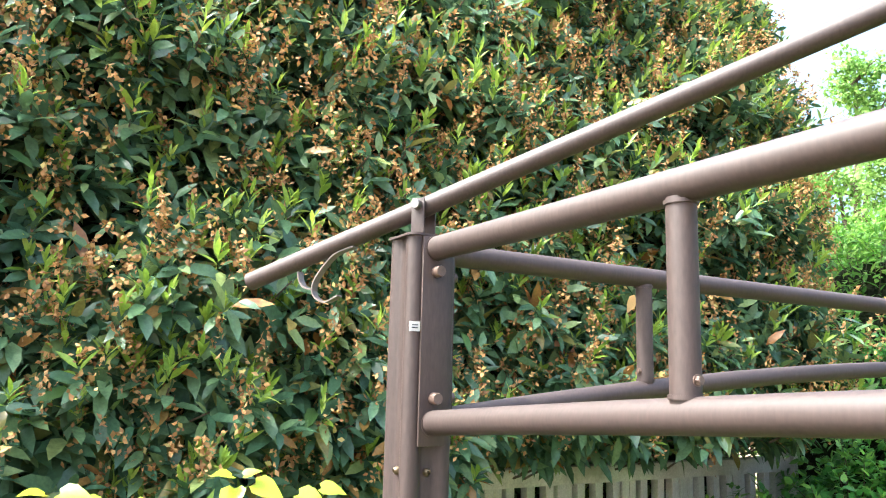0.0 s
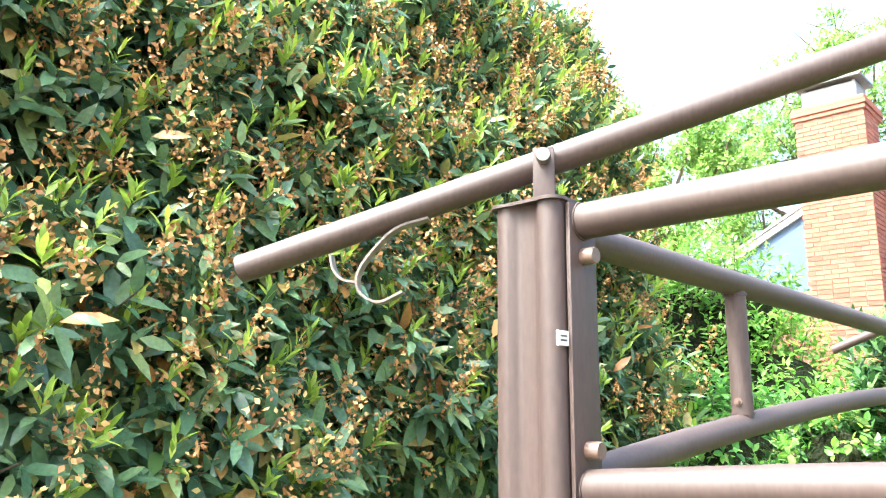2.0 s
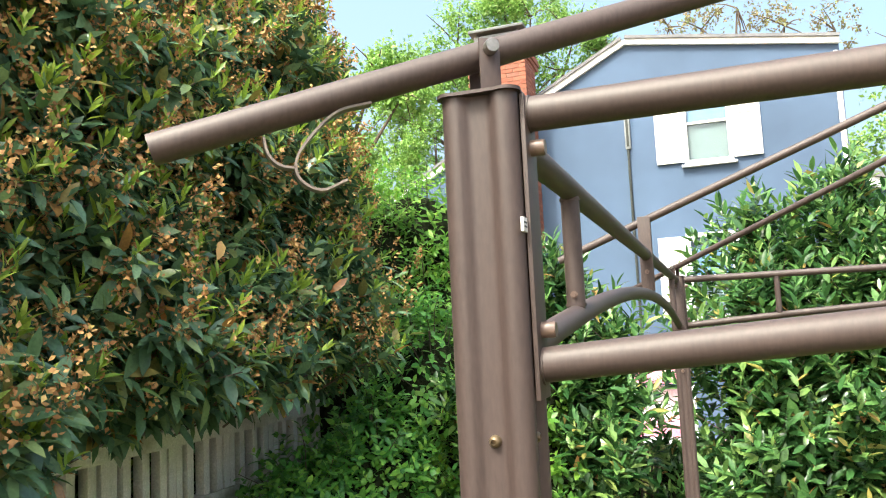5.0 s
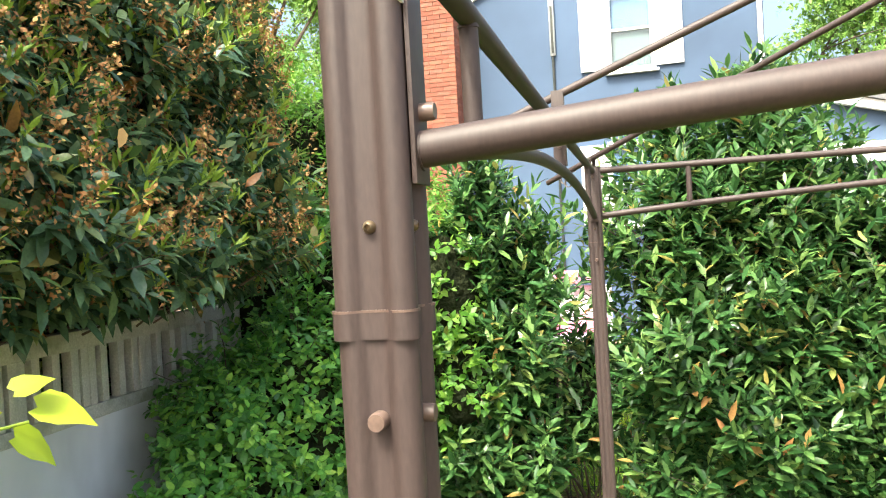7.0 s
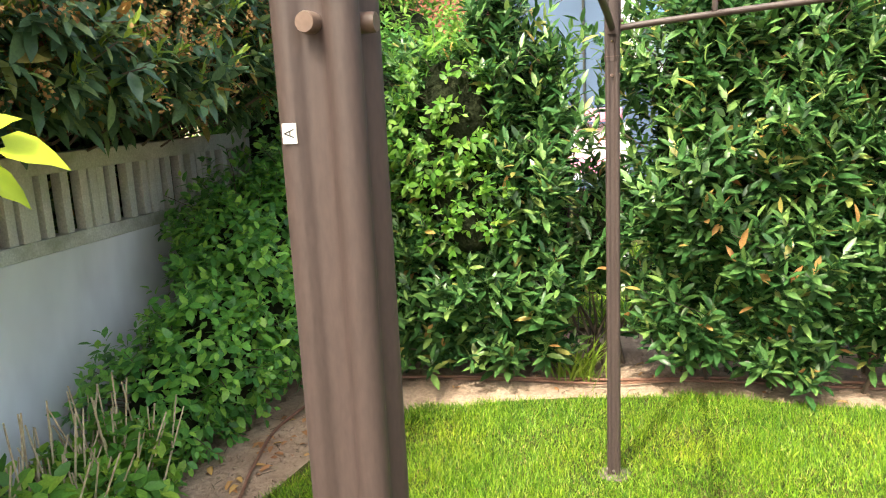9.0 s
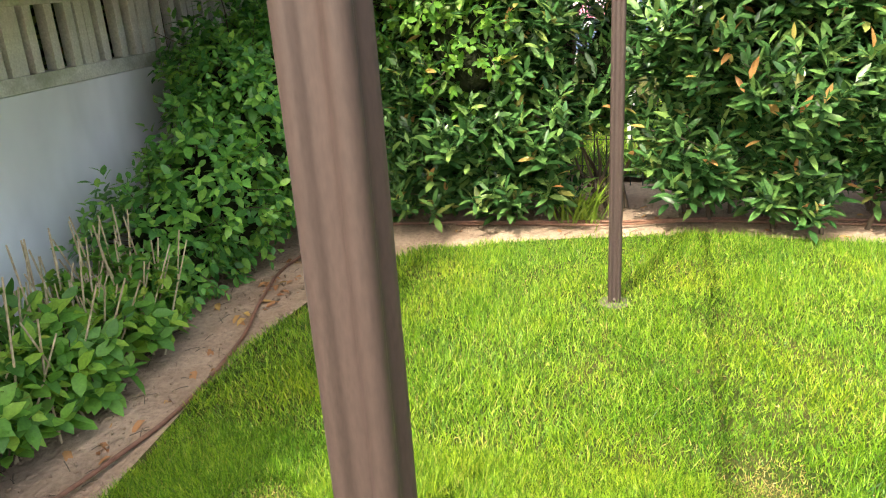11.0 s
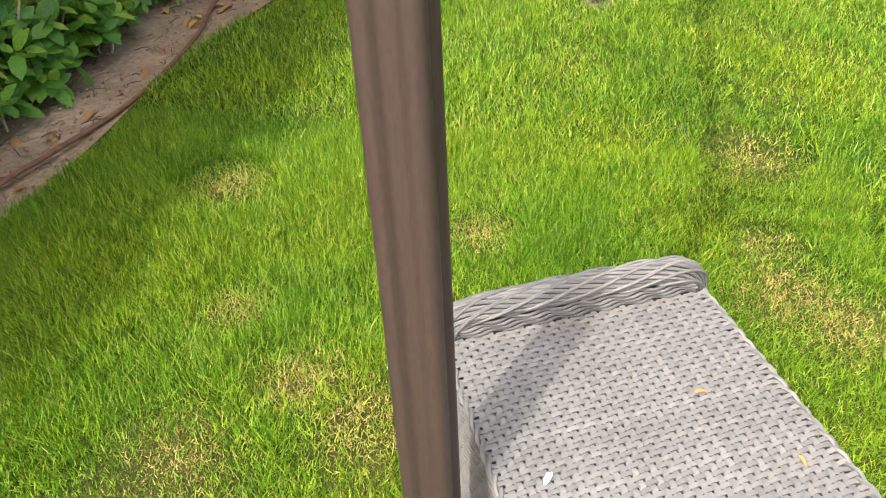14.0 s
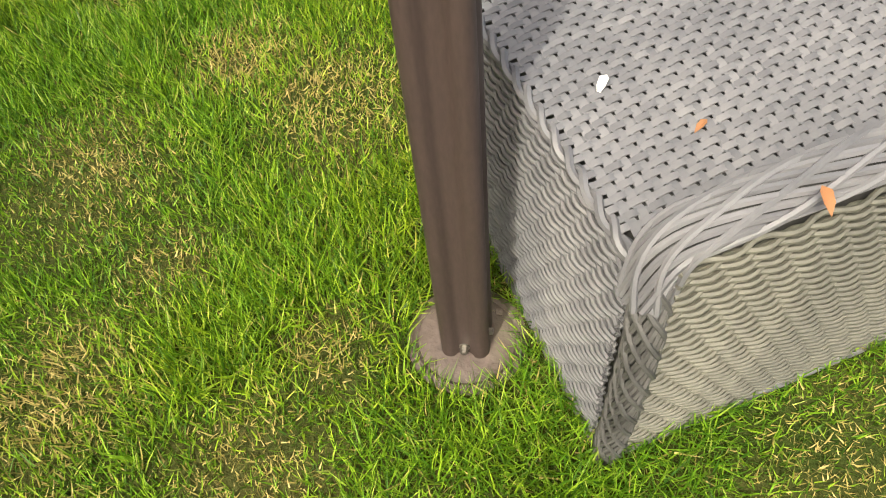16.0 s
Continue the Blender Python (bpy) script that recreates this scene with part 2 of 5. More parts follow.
def thing(name, label, category, at=None, group="", kind=""):
    e = new(name)
    e.empty_display_size = 0.1
    if at is not None:
        e.matrix_basis = at
    return tagged(e, label, category, group, kind)


def box(bm, lo, hi, bevel=0.0, m=None):
    r = bmesh.ops.create_cube(bm, size=1.0)
    vs = r["verts"]
    for v in vs:
        v.co = Vector([lo[i] + (v.co[i] + 0.5) * (hi[i] - lo[i]) for i in range(3)])
    if bevel:
        es = {e for v in vs for e in v.link_edges}
        rb_ = bmesh.ops.bevel(bm, geom=list(es), offset=bevel, segments=2, affect="EDGES", profile=0.6)
        vs = list({v for v in rb_["verts"]} | {v for v in vs if v.is_valid})
    if m is not None:
        for v in vs:
            v.co = m @ v.co
    return vs


def frames_along(pts):
    """A steady frame at each point of a path."""
    pts = [Vector(p) for p in pts]
    tang = []
    for i in range(len(pts)):
        a, b = pts[max(i - 1, 0)], pts[min(i + 1, len(pts) - 1)]
        tang.append((b - a).normalized())
    ref = Vector((0, 0, 1)) if abs(tang[0].z) < 0.9 else Vector((1, 0, 0))
    u = (ref - tang[0] * ref.dot(tang[0])).normalized()
    out = []
    for p, d in zip(pts, tang):
        u = (u - d * u.dot(d)).normalized()
        out.append((p, d, u, d.cross(u)))
    return out


def tube(bm, pts, r, n=12, caps=True, flat=1.0):
    rings = []
    fr = frames_along(pts)
    for i, (p, d, u, w) in enumerate(fr):
        rad = r[i] if isinstance(r, (list, tuple)) else r
        rings.append([bm.verts.new(p + u * (math.cos(2 * math.pi * k / n) * rad) + w * (math.sin(2 * math.pi * k / n) * rad * flat)) for k in range(n)])
    for a, b in zip(rings, rings[1:]):
        for k in range(n):
            bm.faces.new((a[k], a[(k + 1) % n], b[(k + 1) % n], b[k]))
    if caps:
        bm.faces.new(rings[0][::-1])
        bm.faces.new(rings[-1])


def ribbon(bm, pts, width, thick, side):
    """A flat bar bent along a path; side: the direction of its width."""
    s = Vector(side).normalized()
    fr = frames_along(pts)
    rings = []
    for p, d, u, w in fr:
        nrm = d.cross(s).normalized()
        rings.append([bm.verts.new(p + s * (a * width / 2) + nrm * (b * thick / 2)) for a, b in ((-1, -1), (1, -1), (1, 1), (-1, 1))])
    for a, b in zip(rings, rings[1:]):
        for k in range(4):
            bm.faces.new((a[k], a[(k + 1) % 4], b[(k + 1) % 4], b[k]))
    bm.faces.new(rings[0][::-1])
    bm.faces.new(rings[-1])


def smooth_path(pts, n=6):
    """Points of a smooth curve through the given ones."""
    p = [Vector(q) for q in pts]
    p = [p[0] * 2 - p[1]] + p + [p[-1] * 2 - p[-2]]
    out = []
    for i in range(1, len(p) - 2):
        for k in range(n):
            t = k / n
            out.append(0.5 * ((2 * p[i]) + (p[i + 1] - p[i - 1]) * t + (2 * p[i - 1] - 5 * p[i] + 4 * p[i + 1] - p[i + 2]) * t * t + (3 * p[i] - p[i - 1] - 3 * p[i + 1] + p[i + 2]) * t ** 3))
    out.append(p[-2])
    return out


def prism(bm, outline, z0, z1):
    lo = [bm.verts.new((x, y, z0)) for x, y in outline]
    hi = [bm.verts.new((x, y, z1)) for x, y in outline]
    n = len(outline)
    for k in range(n):
        bm.faces.new((lo[k], lo[(k + 1) % n], hi[(k + 1) % n], hi[k]))
    bm.faces.new(lo[::-1])
    bm.faces.new(hi)


def hex_head(bm, at, r, h):
    """A bolt head with a washer, standing along +z of the pose."""
    for rad, z0, z1, n in ((r * 1.35, 0, h * 0.22, 20), (r, h * 0.22, h * 0.92, 6), (r * 0.84, h * 0.92, h, 6)):
        lo = [bm.verts.new(at @ Vector((rad * math.cos(2 * math.pi * k / n), rad * math.sin(2 * math.pi * k / n), z0))) for k in range(n)]
        hi = [bm.verts.new(at @ Vector((rad * math.cos(2 * math.pi * k / n), rad * math.sin(2 * math.pi * k / n), z1))) for k in range(n)]
        for k in range(n):
            bm.faces.new((lo[k], lo[(k + 1) % n], hi[(k + 1) % n], hi[k]))
        bm.faces.new(hi)
        bm.faces.new(lo[::-1])


def aim(origin, direction):
    return Matrix.Translation(origin) @ Vector(direction).to_track_quat("Z", "Y").to_matrix().to_4x4()


# ---- foliage helpers ----
def leaf_shape(width=0.16, fold=0.05, droop=0.10, waist=0.38):
    """A leaf along +y of length 1: folded along the rib, tip bent down. Returns vertices and triangles."""
    v = [(0, 0, 0), (-width * 0.95, waist - 0.08, fold), (0, waist - 0.06, 0.0), (width * 0.95, waist - 0.08, fold),
         (-width * 0.86, 0.67, fold * 0.6 - droop * 0.3), (0, 0.68, -droop * 0.35), (width * 0.86, 0.67, fold * 0.6 - droop * 0.3), (0, 1.0, -droop)]
    f = [(0, 2, 1), (0, 3, 2), (1, 2, 5), (1, 5, 4), (2, 3, 6), (2, 6, 5), (4, 5, 7), (5, 6, 7)]
    return np.array(v, float), np.array(f, int)


def small_leaf_shape(width=0.3, fold=0.07):
    v = [(0, 0, 0), (-width, 0.45, fold), (0, 0.5, 0), (width, 0.45, fold), (0, 1, -0.05)]
    f = [(0, 2, 1), (0, 3, 2), (1, 2, 4), (2, 3, 4)]
    return np.array(v, float), np.array(f, int)


def turn_to(direction, up):
    """Rotation matrices (n, 3, 3) whose y column is the direction and whose z column leans to up."""
    d = direction / np.maximum(np.linalg.norm(direction, axis=1, keepdims=True), 1e-9)
    x = np.cross(d, up)
    x /= np.maximum(np.linalg.norm(x, axis=1, keepdims=True), 1e-6)
    z = np.cross(x, d)
    return np.stack([x, d, z], axis=2)


def merged(name, shape, rot, size, place, material, parent=None, label="", kind="stuff", category=""):
    """Many copies of one small shape joined into one mesh."""
    tv, tf = shape
    n = len(place)
    size = np.asarray(size, float)
    if size.ndim == 1:
        size = size[:, None].repeat(3, 1)
    v = np.einsum("nij,nkj->nki", rot, tv[None] * size[:, None, :]) + place[:, None, :]
    f = (tf[None] + (np.arange(n) * len(tv))[:, None, None]).reshape(-1, tf.shape[1])
    me = bpy.data.meshes.new(name)
    me.vertices.add(n * len(tv))
    me.vertices.foreach_set("co", v.reshape(-1).astype(np.float32))
    k = tf.shape[1]
    me.loops.add(f.size)
    me.loops.foreach_set("vertex_index", f.reshape(-1).astype(np.int32))
    me.polygons.add(len(f))
    me.polygons.foreach_set("loop_start", (np.arange(len(f)) * k).astype(np.int32))
    me.polygons.foreach_set("use_smooth", np.ones(len(f), bool))
    me.update(calc_edges=True)
    me.materials.append(material)
    ob = new(name, me)
    ob.parent = parent
    tagged(ob, label, category, "", kind)
    return ob


RNG = np.random.default_rng(7)


def unit(a):
    return a / np.maximum(np.linalg.norm(a, axis=1, keepdims=True), 1e-9)


def shoots(base, outward, length, leaves, leaf_len, spread=0.9, droop=0.25, up=0.5):
    """Leaf poses on many shoots: base (n, 3), outward (n, 3). Returns rotations, sizes, places and the shoots' tips and directions."""
    n = len(base)
    d = unit(outward + np.array([0, 0, up]) + RNG.normal(0, 0.35, (n, 3)))
    ln = length * RNG.uniform(0.6, 1.25, n)
    a = unit(np.cross(d, RNG.normal(0, 1, (n, 3))))
    b = np.cross(d, a)
    pos, dirs, sizes = [], [], []
    for k in range(leaves):
        s = (k + 0.5) / leaves
        ang = k * 2.4 + RNG.uniform(0, 0.7, n)
        radial = a * np.cos(ang)[:, None] + b * np.sin(ang)[:, None]
        p = base + d * (ln * s)[:, None]
        axis = unit(d * (0.25 + 0.6 * s) + radial * spread * (1.15 - 0.55 * s) - np.array([0, 0, droop]) + RNG.normal(0, 0.15, (n, 3)))
        pos.append(p)
        dirs.append(axis)
        sizes.append(leaf_len * RNG.uniform(0.65, 1.2, n) * (1.08 - 0.35 * s))
    pos, dirs, sizes = np.concatenate(pos), np.concatenate(dirs), np.concatenate(sizes)
    upv = np.tile(unit(outward) * 0.7 + np.array([0, 0, 0.8]), (leaves, 1)) + RNG.normal(0, 0.3, (len(pos), 3))
    return turn_to(dirs, upv), sizes, pos, base + d * ln[:, None], d


def lumps(p, scale, amount, seed):
    """Smooth uneven offset for points (n, 3)."""
    out = np.zeros(len(p))
    for i, q in enumerate(p):
        out[i] = noise.noise(Vector((q[0] * scale + seed, q[1] * scale, q[2] * scale)))
    return out * amount


# ---- ground ----
def sheet(name, lo, hi, nx, ny, height, material, label):
    bm = bmesh.new()
    vs = [[bm.verts.new((lo[0] + (hi[0] - lo[0]) * i / nx, lo[1] + (hi[1] - lo[1]) * j / ny, 0)) for j in range(ny + 1)] for i in range(nx + 1)]
    for col in vs:
        for v in col:
            v.co.z = height(v.co.x, v.co.y)
    for i in range(nx):
        for j in range(ny):
            bm.faces.new((vs[i][j], vs[i + 1][j], vs[i + 1][j + 1], vs[i][j + 1]))
    ob = part(name, bm, material)
    return tagged(ob, label, "ground", "", "structure")


def soil_height(x, y):
    near = 1.0 if -4 < x < 6 and -6 < y < 4 else 0.0
    return near * 0.018 * noise.noise(Vector((x * 3, y * 3, 2))) + near * 0.008 * noise.noise(Vector((x * 11, y * 11, 5))) - 0.012


bm = bmesh.new()
xs = [-400, -60, -12] + [-5 + 0.1 * i for i in range(111)] + [14, 60, 400]
ys = [-400, -60, -14] + [-6 + 0.1 * i for i in range(101)] + [14, 60, 400]
grid = [[bm.verts.new((x, y, soil_height(x, y))) for y in ys] for x in xs]
for i in range(len(xs) - 1):
    for j in range(len(ys) - 1):
        bm.faces.new((grid[i][j], grid[i + 1][j], grid[i + 1][j + 1], grid[i][j + 1]))
tagged(part("ground", bm, M_SOIL), "bare brown garden soil with small clods", "ground", "", "structure")

LAWN = [(-5, 1.36), (0.76, 1.36), (1.2, 1.40), (1.62, 1.44), (2.15, 1.44), (2.6, 1.39), (2.95, 1.25), (3.2, 1.07), (3.40, 0.65), (3.52, 0.27), (3.62, -0.33), (3.63, -0.65), (3.60, -1.4), (3.75, -5.9), (-5, -5.9)]


def in_lawn(x, y):
    """True inside the lawn's uneven edge."""
    x = x + 0.03 * np.sin(y * 5.0) + 0.012 * np.sin(y * 23.0)
    y = y + 0.03 * np.sin(x * 5.0 + 1.0) + 0.010 * np.sin(x * 21.0)
    inside = np.zeros(len(x), bool)
    for (x0, y0), (x1, y1) in zip(LAWN, LAWN[1:] + LAWN[:1]):
        cross = ((y0 > y) != (y1 > y)) & (x < (x1 - x0) * (y - y0) / ((y1 - y0) if y1 != y0 else 1e-9) + x0)
        inside ^= cross
    return inside


bm = bmesh.new()
bm.faces.new([bm.verts.new((x, y, 0.006)) for x, y in LAWN])
lawn = tagged(part("lawn", bm, M_TURF), "sunlit green lawn with dry yellow patches", "lawn", "", "structure")

# dry patches: x, y, radius
DRY = [(0.20, 0.545, 0.15), (0.37, 0.225, 0.15), (-0.04, 0.155, 0.07), (-0.18, 0.22, 0.10), (-0.13, -0.41, 0.13), (-0.12, 0.475, 0.13), (1.50, -0.52, 0.15), (0.90, -0.55, 0.15), (0.82, -0.64, 0.14), (1.08, -0.52, 0.09), (0.45, 0.40, 0.11), (1.10, 0.88, 0.13), (0.08, 0.40, 0.08), (-0.28, -0.02, 0.10), (1.0, 0.15, 0.10), (0.62, 0.62, 0.09), (-0.30, 0.42, 0.12)]


def blades(name, x0, x1, y0, y1, density, height, width, label):
    n = int((x1 - x0) * (y1 - y0) * density)
    p = np.stack([RNG.uniform(x0, x1, n), RNG.uniform(y0, y1, n), np.zeros(n)], axis=1)
    p = p[in_lawn(p[:, 0], p[:, 1])]
    stool = np.abs((p[:, 0] - 0.178) * 0.883 + (p[:, 1] + 0.221) * 0.469) < 0.225
    stool &= np.abs((p[:, 0] - 0.178) * 0.469 - (p[:, 1] + 0.221) * 0.883) < 0.185
    ring = np.hypot(p[:, 0], p[:, 1]) < 0.068
    p = p[~stool & ~ring]
    dry = np.zeros(len(p))
    for dx, dy, dr in DRY:
        dry = np.maximum(dry, 1.1 - np.hypot(p[:, 0] - dx, p[:, 1] - dy) / dr)
    wave = np.sin(p[:, 0] * 5.1 + np.sin(p[:, 1] * 3.7) * 2) * np.sin(p[:, 1] * 6.3 + np.sin(p[:, 0] * 4.1) * 2)
    tuft = 1.0 + 0.35 * wave
    dry_blade = RNG.uniform(0, 1, len(p)) < np.clip(dry * 1.0, 0.05, 0.76)
    n = len(p)
    lean = RNG.normal(0, 0.5, (n, 3))
    lean[:, 2] = 1.0
    lean[:, 0] += 0.15 * np.sin(p[:, 1] * 4.0)
    lean[dry_blade, :2] *= 2.2
    h = height * RNG.uniform(0.5, 1.25, n) * tuft * np.where(dry > 0, 0.62, 1.0)
    rot = turn_to(lean, RNG.normal(0, 1, (n, 3)))
    size = np.stack([np.full(n, width) * RNG.uniform(0.7, 1.3, n), h, h], axis=1)
    v = np.array([(-0.5, 0, 0), (0.5, 0, 0), (-0.42, 0.5, 0.03), (0.42, 0.5, 0.03), (0, 1, 0.2)], float)
    f = np.array([(0, 1, 3), (0, 3, 2), (2, 3, 4)], int)
    merged("grass", (v, f), rot[~dry_blade], size[~dry_blade], p[~dry_blade], M_GRASS, None, label, "stuff", "grass")
    merged("dry_grass", (v, f), rot[dry_blade], size[dry_blade] * [1, 0.8, 0.8], p[dry_blade], M_DRYGRASS, None, "straw-yellow dry grass blades in the lawn", "stuff", "grass")


blades("grass", -0.45, 1.5, -0.75, 1.5, 78000, 0.044, 0.0020, "short bright green lawn grass")
blades("grass", 1.5, 3.85, -2.2, 1.5, 21000, 0.048, 0.0030, "lawn grass with long uneven blades")
blades("grass", 0.2, 1.5, -1.7, -0.75, 22000, 0.044, 0.0030, "lawn grass beside the stool")


# ---- gazebo ----
def post_outline(h, dip=0.0066, r=0.0108):
    """Square section with four round corner beads and a recessed channel down each face."""
    c = h - r
    bead = [(c + r * math.cos(radians(a)), c + r * math.sin(radians(a))) for a in range(-28, 119, 12)]
    edge = c - r * 0.95
    face = [(edge + 0.0018, h - dip * 0.72), (edge - 0.0004, h - dip * 0.96), (edge - 0.003, h - dip), (0.0, h - dip), (-edge + 0.003, h - dip), (-edge + 0.0004, h - dip * 0.96), (-edge - 0.0018, h - dip * 0.72)]
    quarter = bead + face
    out = []
    for q in range(4):
        ca, sa = math.cos(q * math.pi / 2), math.sin(q * math.pi / 2)
        out += [(x * ca - y * sa, x * sa + y * ca) for x, y in quarter]
    return out


def round_head(bm, at, r, h, socket=False):
    """A turned bolt head with a softened rim along +z of the pose; a socket sinks a hexagonal hole into it."""
    rings = [(r, 0, 18), (r, h * 0.82, 18), (r * 0.9, h, 18)]
    if socket:
        rings = [(r, 0, 18), (r, h * 0.35, 18), (r * 0.72, h * 0.85, 18), (r * 0.45, h, 18), (r * 0.42, h * 0.4, 18)]
    loops = [[bm.verts.new(at @ Vector((a * math.cos(2 * math.pi * k / n), a * math.sin(2 * math.pi * k / n), z))) for k in range(n)] for a, z, n in rings]
    for a, b in zip(loops, loops[1:]):
        for k in range(len(a)):
            bm.faces.new((a[k], a[(k + 1) % len(a)], b[(k + 1) % len(a)], b[k]))
    bm.faces.new(loops[0][::-1])
    bm.faces.new(loops[-1])


SIDE, DEPTH = 2.70, 4.00
gazebo = thing("gazebo", "bare brown metal gazebo frame standing on the lawn", "gazebo")


def build_post(parent, at, near):
    bm = bmesh.new()
    prism(bm, post_outline(0.0275), 0.01, 1.80)
    post = part("post", bm, M_BROWN, parent, "brown fluted metal post", at)
    bm = bmesh.new()
    prism(bm, post_outline(0.0287), 1.775, 2.080)
    sleeve = part("upper_sleeve", bm, M_BROWN, post, "fluted sleeve with a flared lower rim")
    bm = bmesh.new()
    prism(bm, post_outline(0.0301), 1.7565, 1.776)
    part("sleeve_rim", bm, M_BROWN, sleeve)
    bm = bmesh.new()
    prism(bm, post_outline(0.0305), 1.7745, 1.7762)
    part("rim_lip", bm, M_BOLT, sleeve)
    bm = bmesh.new()
    prism(bm, [(x * 1.05, y * 1.05) for x, y in post_outline(0.0302, dip=0.0012)], 2.080, 2.0825)
    part("cap_plate", bm, M_BROWN, post)
    bm = bmesh.new()
    n = 40
    rings = [(0.071, 0.0), (0.070, 0.008), (0.061, 0.012), (0.057, 0.009), (0.053, 0.012), (0.036, 0.014)]
    loops = [[bm.verts.new((r * math.cos(2 * math.pi * k / n), r * math.sin(2 * math.pi * k / n), z)) for k in range(n)] for r, z in rings]
    for a, b in zip(loops, loops[1:]):
        for k in range(n):
            bm.faces.new((a[k], a[(k + 1) % n], b[(k + 1) % n], b[k]))
    bm.faces.new(loops[-1])
    part("base_plate", bm, M_PLATE, post, "round dirt-stained base plate")
    for q in range(4):
        dx, dy = [(-1, 0), (0, -1), (1, 0), (0, 1)][q]
        bm = bmesh.new()
        round_head(bm, aim((dx * 0.0205, dy * 0.0205, 1.703), (dx, dy, 0)), 0.0064, 0.0115)
        part("bolt", bm, M_BOLT, post, "domed brown bolt")
        bm = bmesh.new()
        round_head(bm, aim((dx * 0.0218, dy * 0.0218, 1.831), (dx, dy, 0)), 0.0045, 0.0055, True)
        part("screw", bm, M_BRASS, post, "small domed socket screw")
        bm = bmesh.new()
        hex_head(bm, aim((dx * 0.0208, dy * 0.0208, 0.03), (dx, dy, 0)), 0.0045, 0.010)
        part("foot_bolt", bm, M_STEEL, post)
        a = math.pi / 4 + q * math.pi / 2
        if near:
            bm = bmesh.new()
            box(bm, (0.050 * math.cos(a) - 0.004, 0.050 * math.sin(a) - 0.004, 0.010), (0.050 * math.cos(a) + 0.004, 0.050 * math.sin(a) + 0.004, 0.0145), 0.001)
            part("peg", bm, M_PLATE, post)
    return post


post = build_post(gazebo, pose(0, 0, 0), True)
for z, w, at_y, name in ((1.985, 0.0085, -0.0306, "upper"), ):
    bm = bmesh.new()
    box(bm, (-0.029, at_y, z - w), (-0.017, at_y + 0.002, z + w * 0.2), 0, pose(0, 0, 0))
    st = part("sticker", bm, M_LABEL, post, "small white paper sticker")
    bm = bmesh.new()
    for k in range(2):
        box(bm, (-0.027, at_y - 0.0004, z - w + 0.003 + 0.003 * k), (-0.020, at_y + 0.0002, z - w + 0.0042 + 0.003 * k))
    part("print", bm, M_INK, st)
bm = bmesh.new()
box(bm, (-0.0285, 0.0125, 1.634), (-0.0273, 0.0215, 1.646))
st = part("sticker", bm, M_LABEL, post, "small white paper sticker")
for k, (ya, za, yb, zb) in enumerate(((0.0138, 1.6375, 0.0202, 1.6400), (0.0138, 1.6425, 0.0202, 1.6400), (0.0165, 1.6387, 0.0165, 1.6413))):
    bm = bmesh.new()
    tube(bm, [(-0.0286, ya, za), (-0.0286, yb, zb)], 0.00045, 5)
    part("letter_stroke", bm, M_INK, st)

for cx, cy in ((SIDE, 0), (0, -DEPTH), (SIDE, -DEPTH)):
    build_post(gazebo, pose(cx, cy, 0), False)


HUB_Z = 2.93


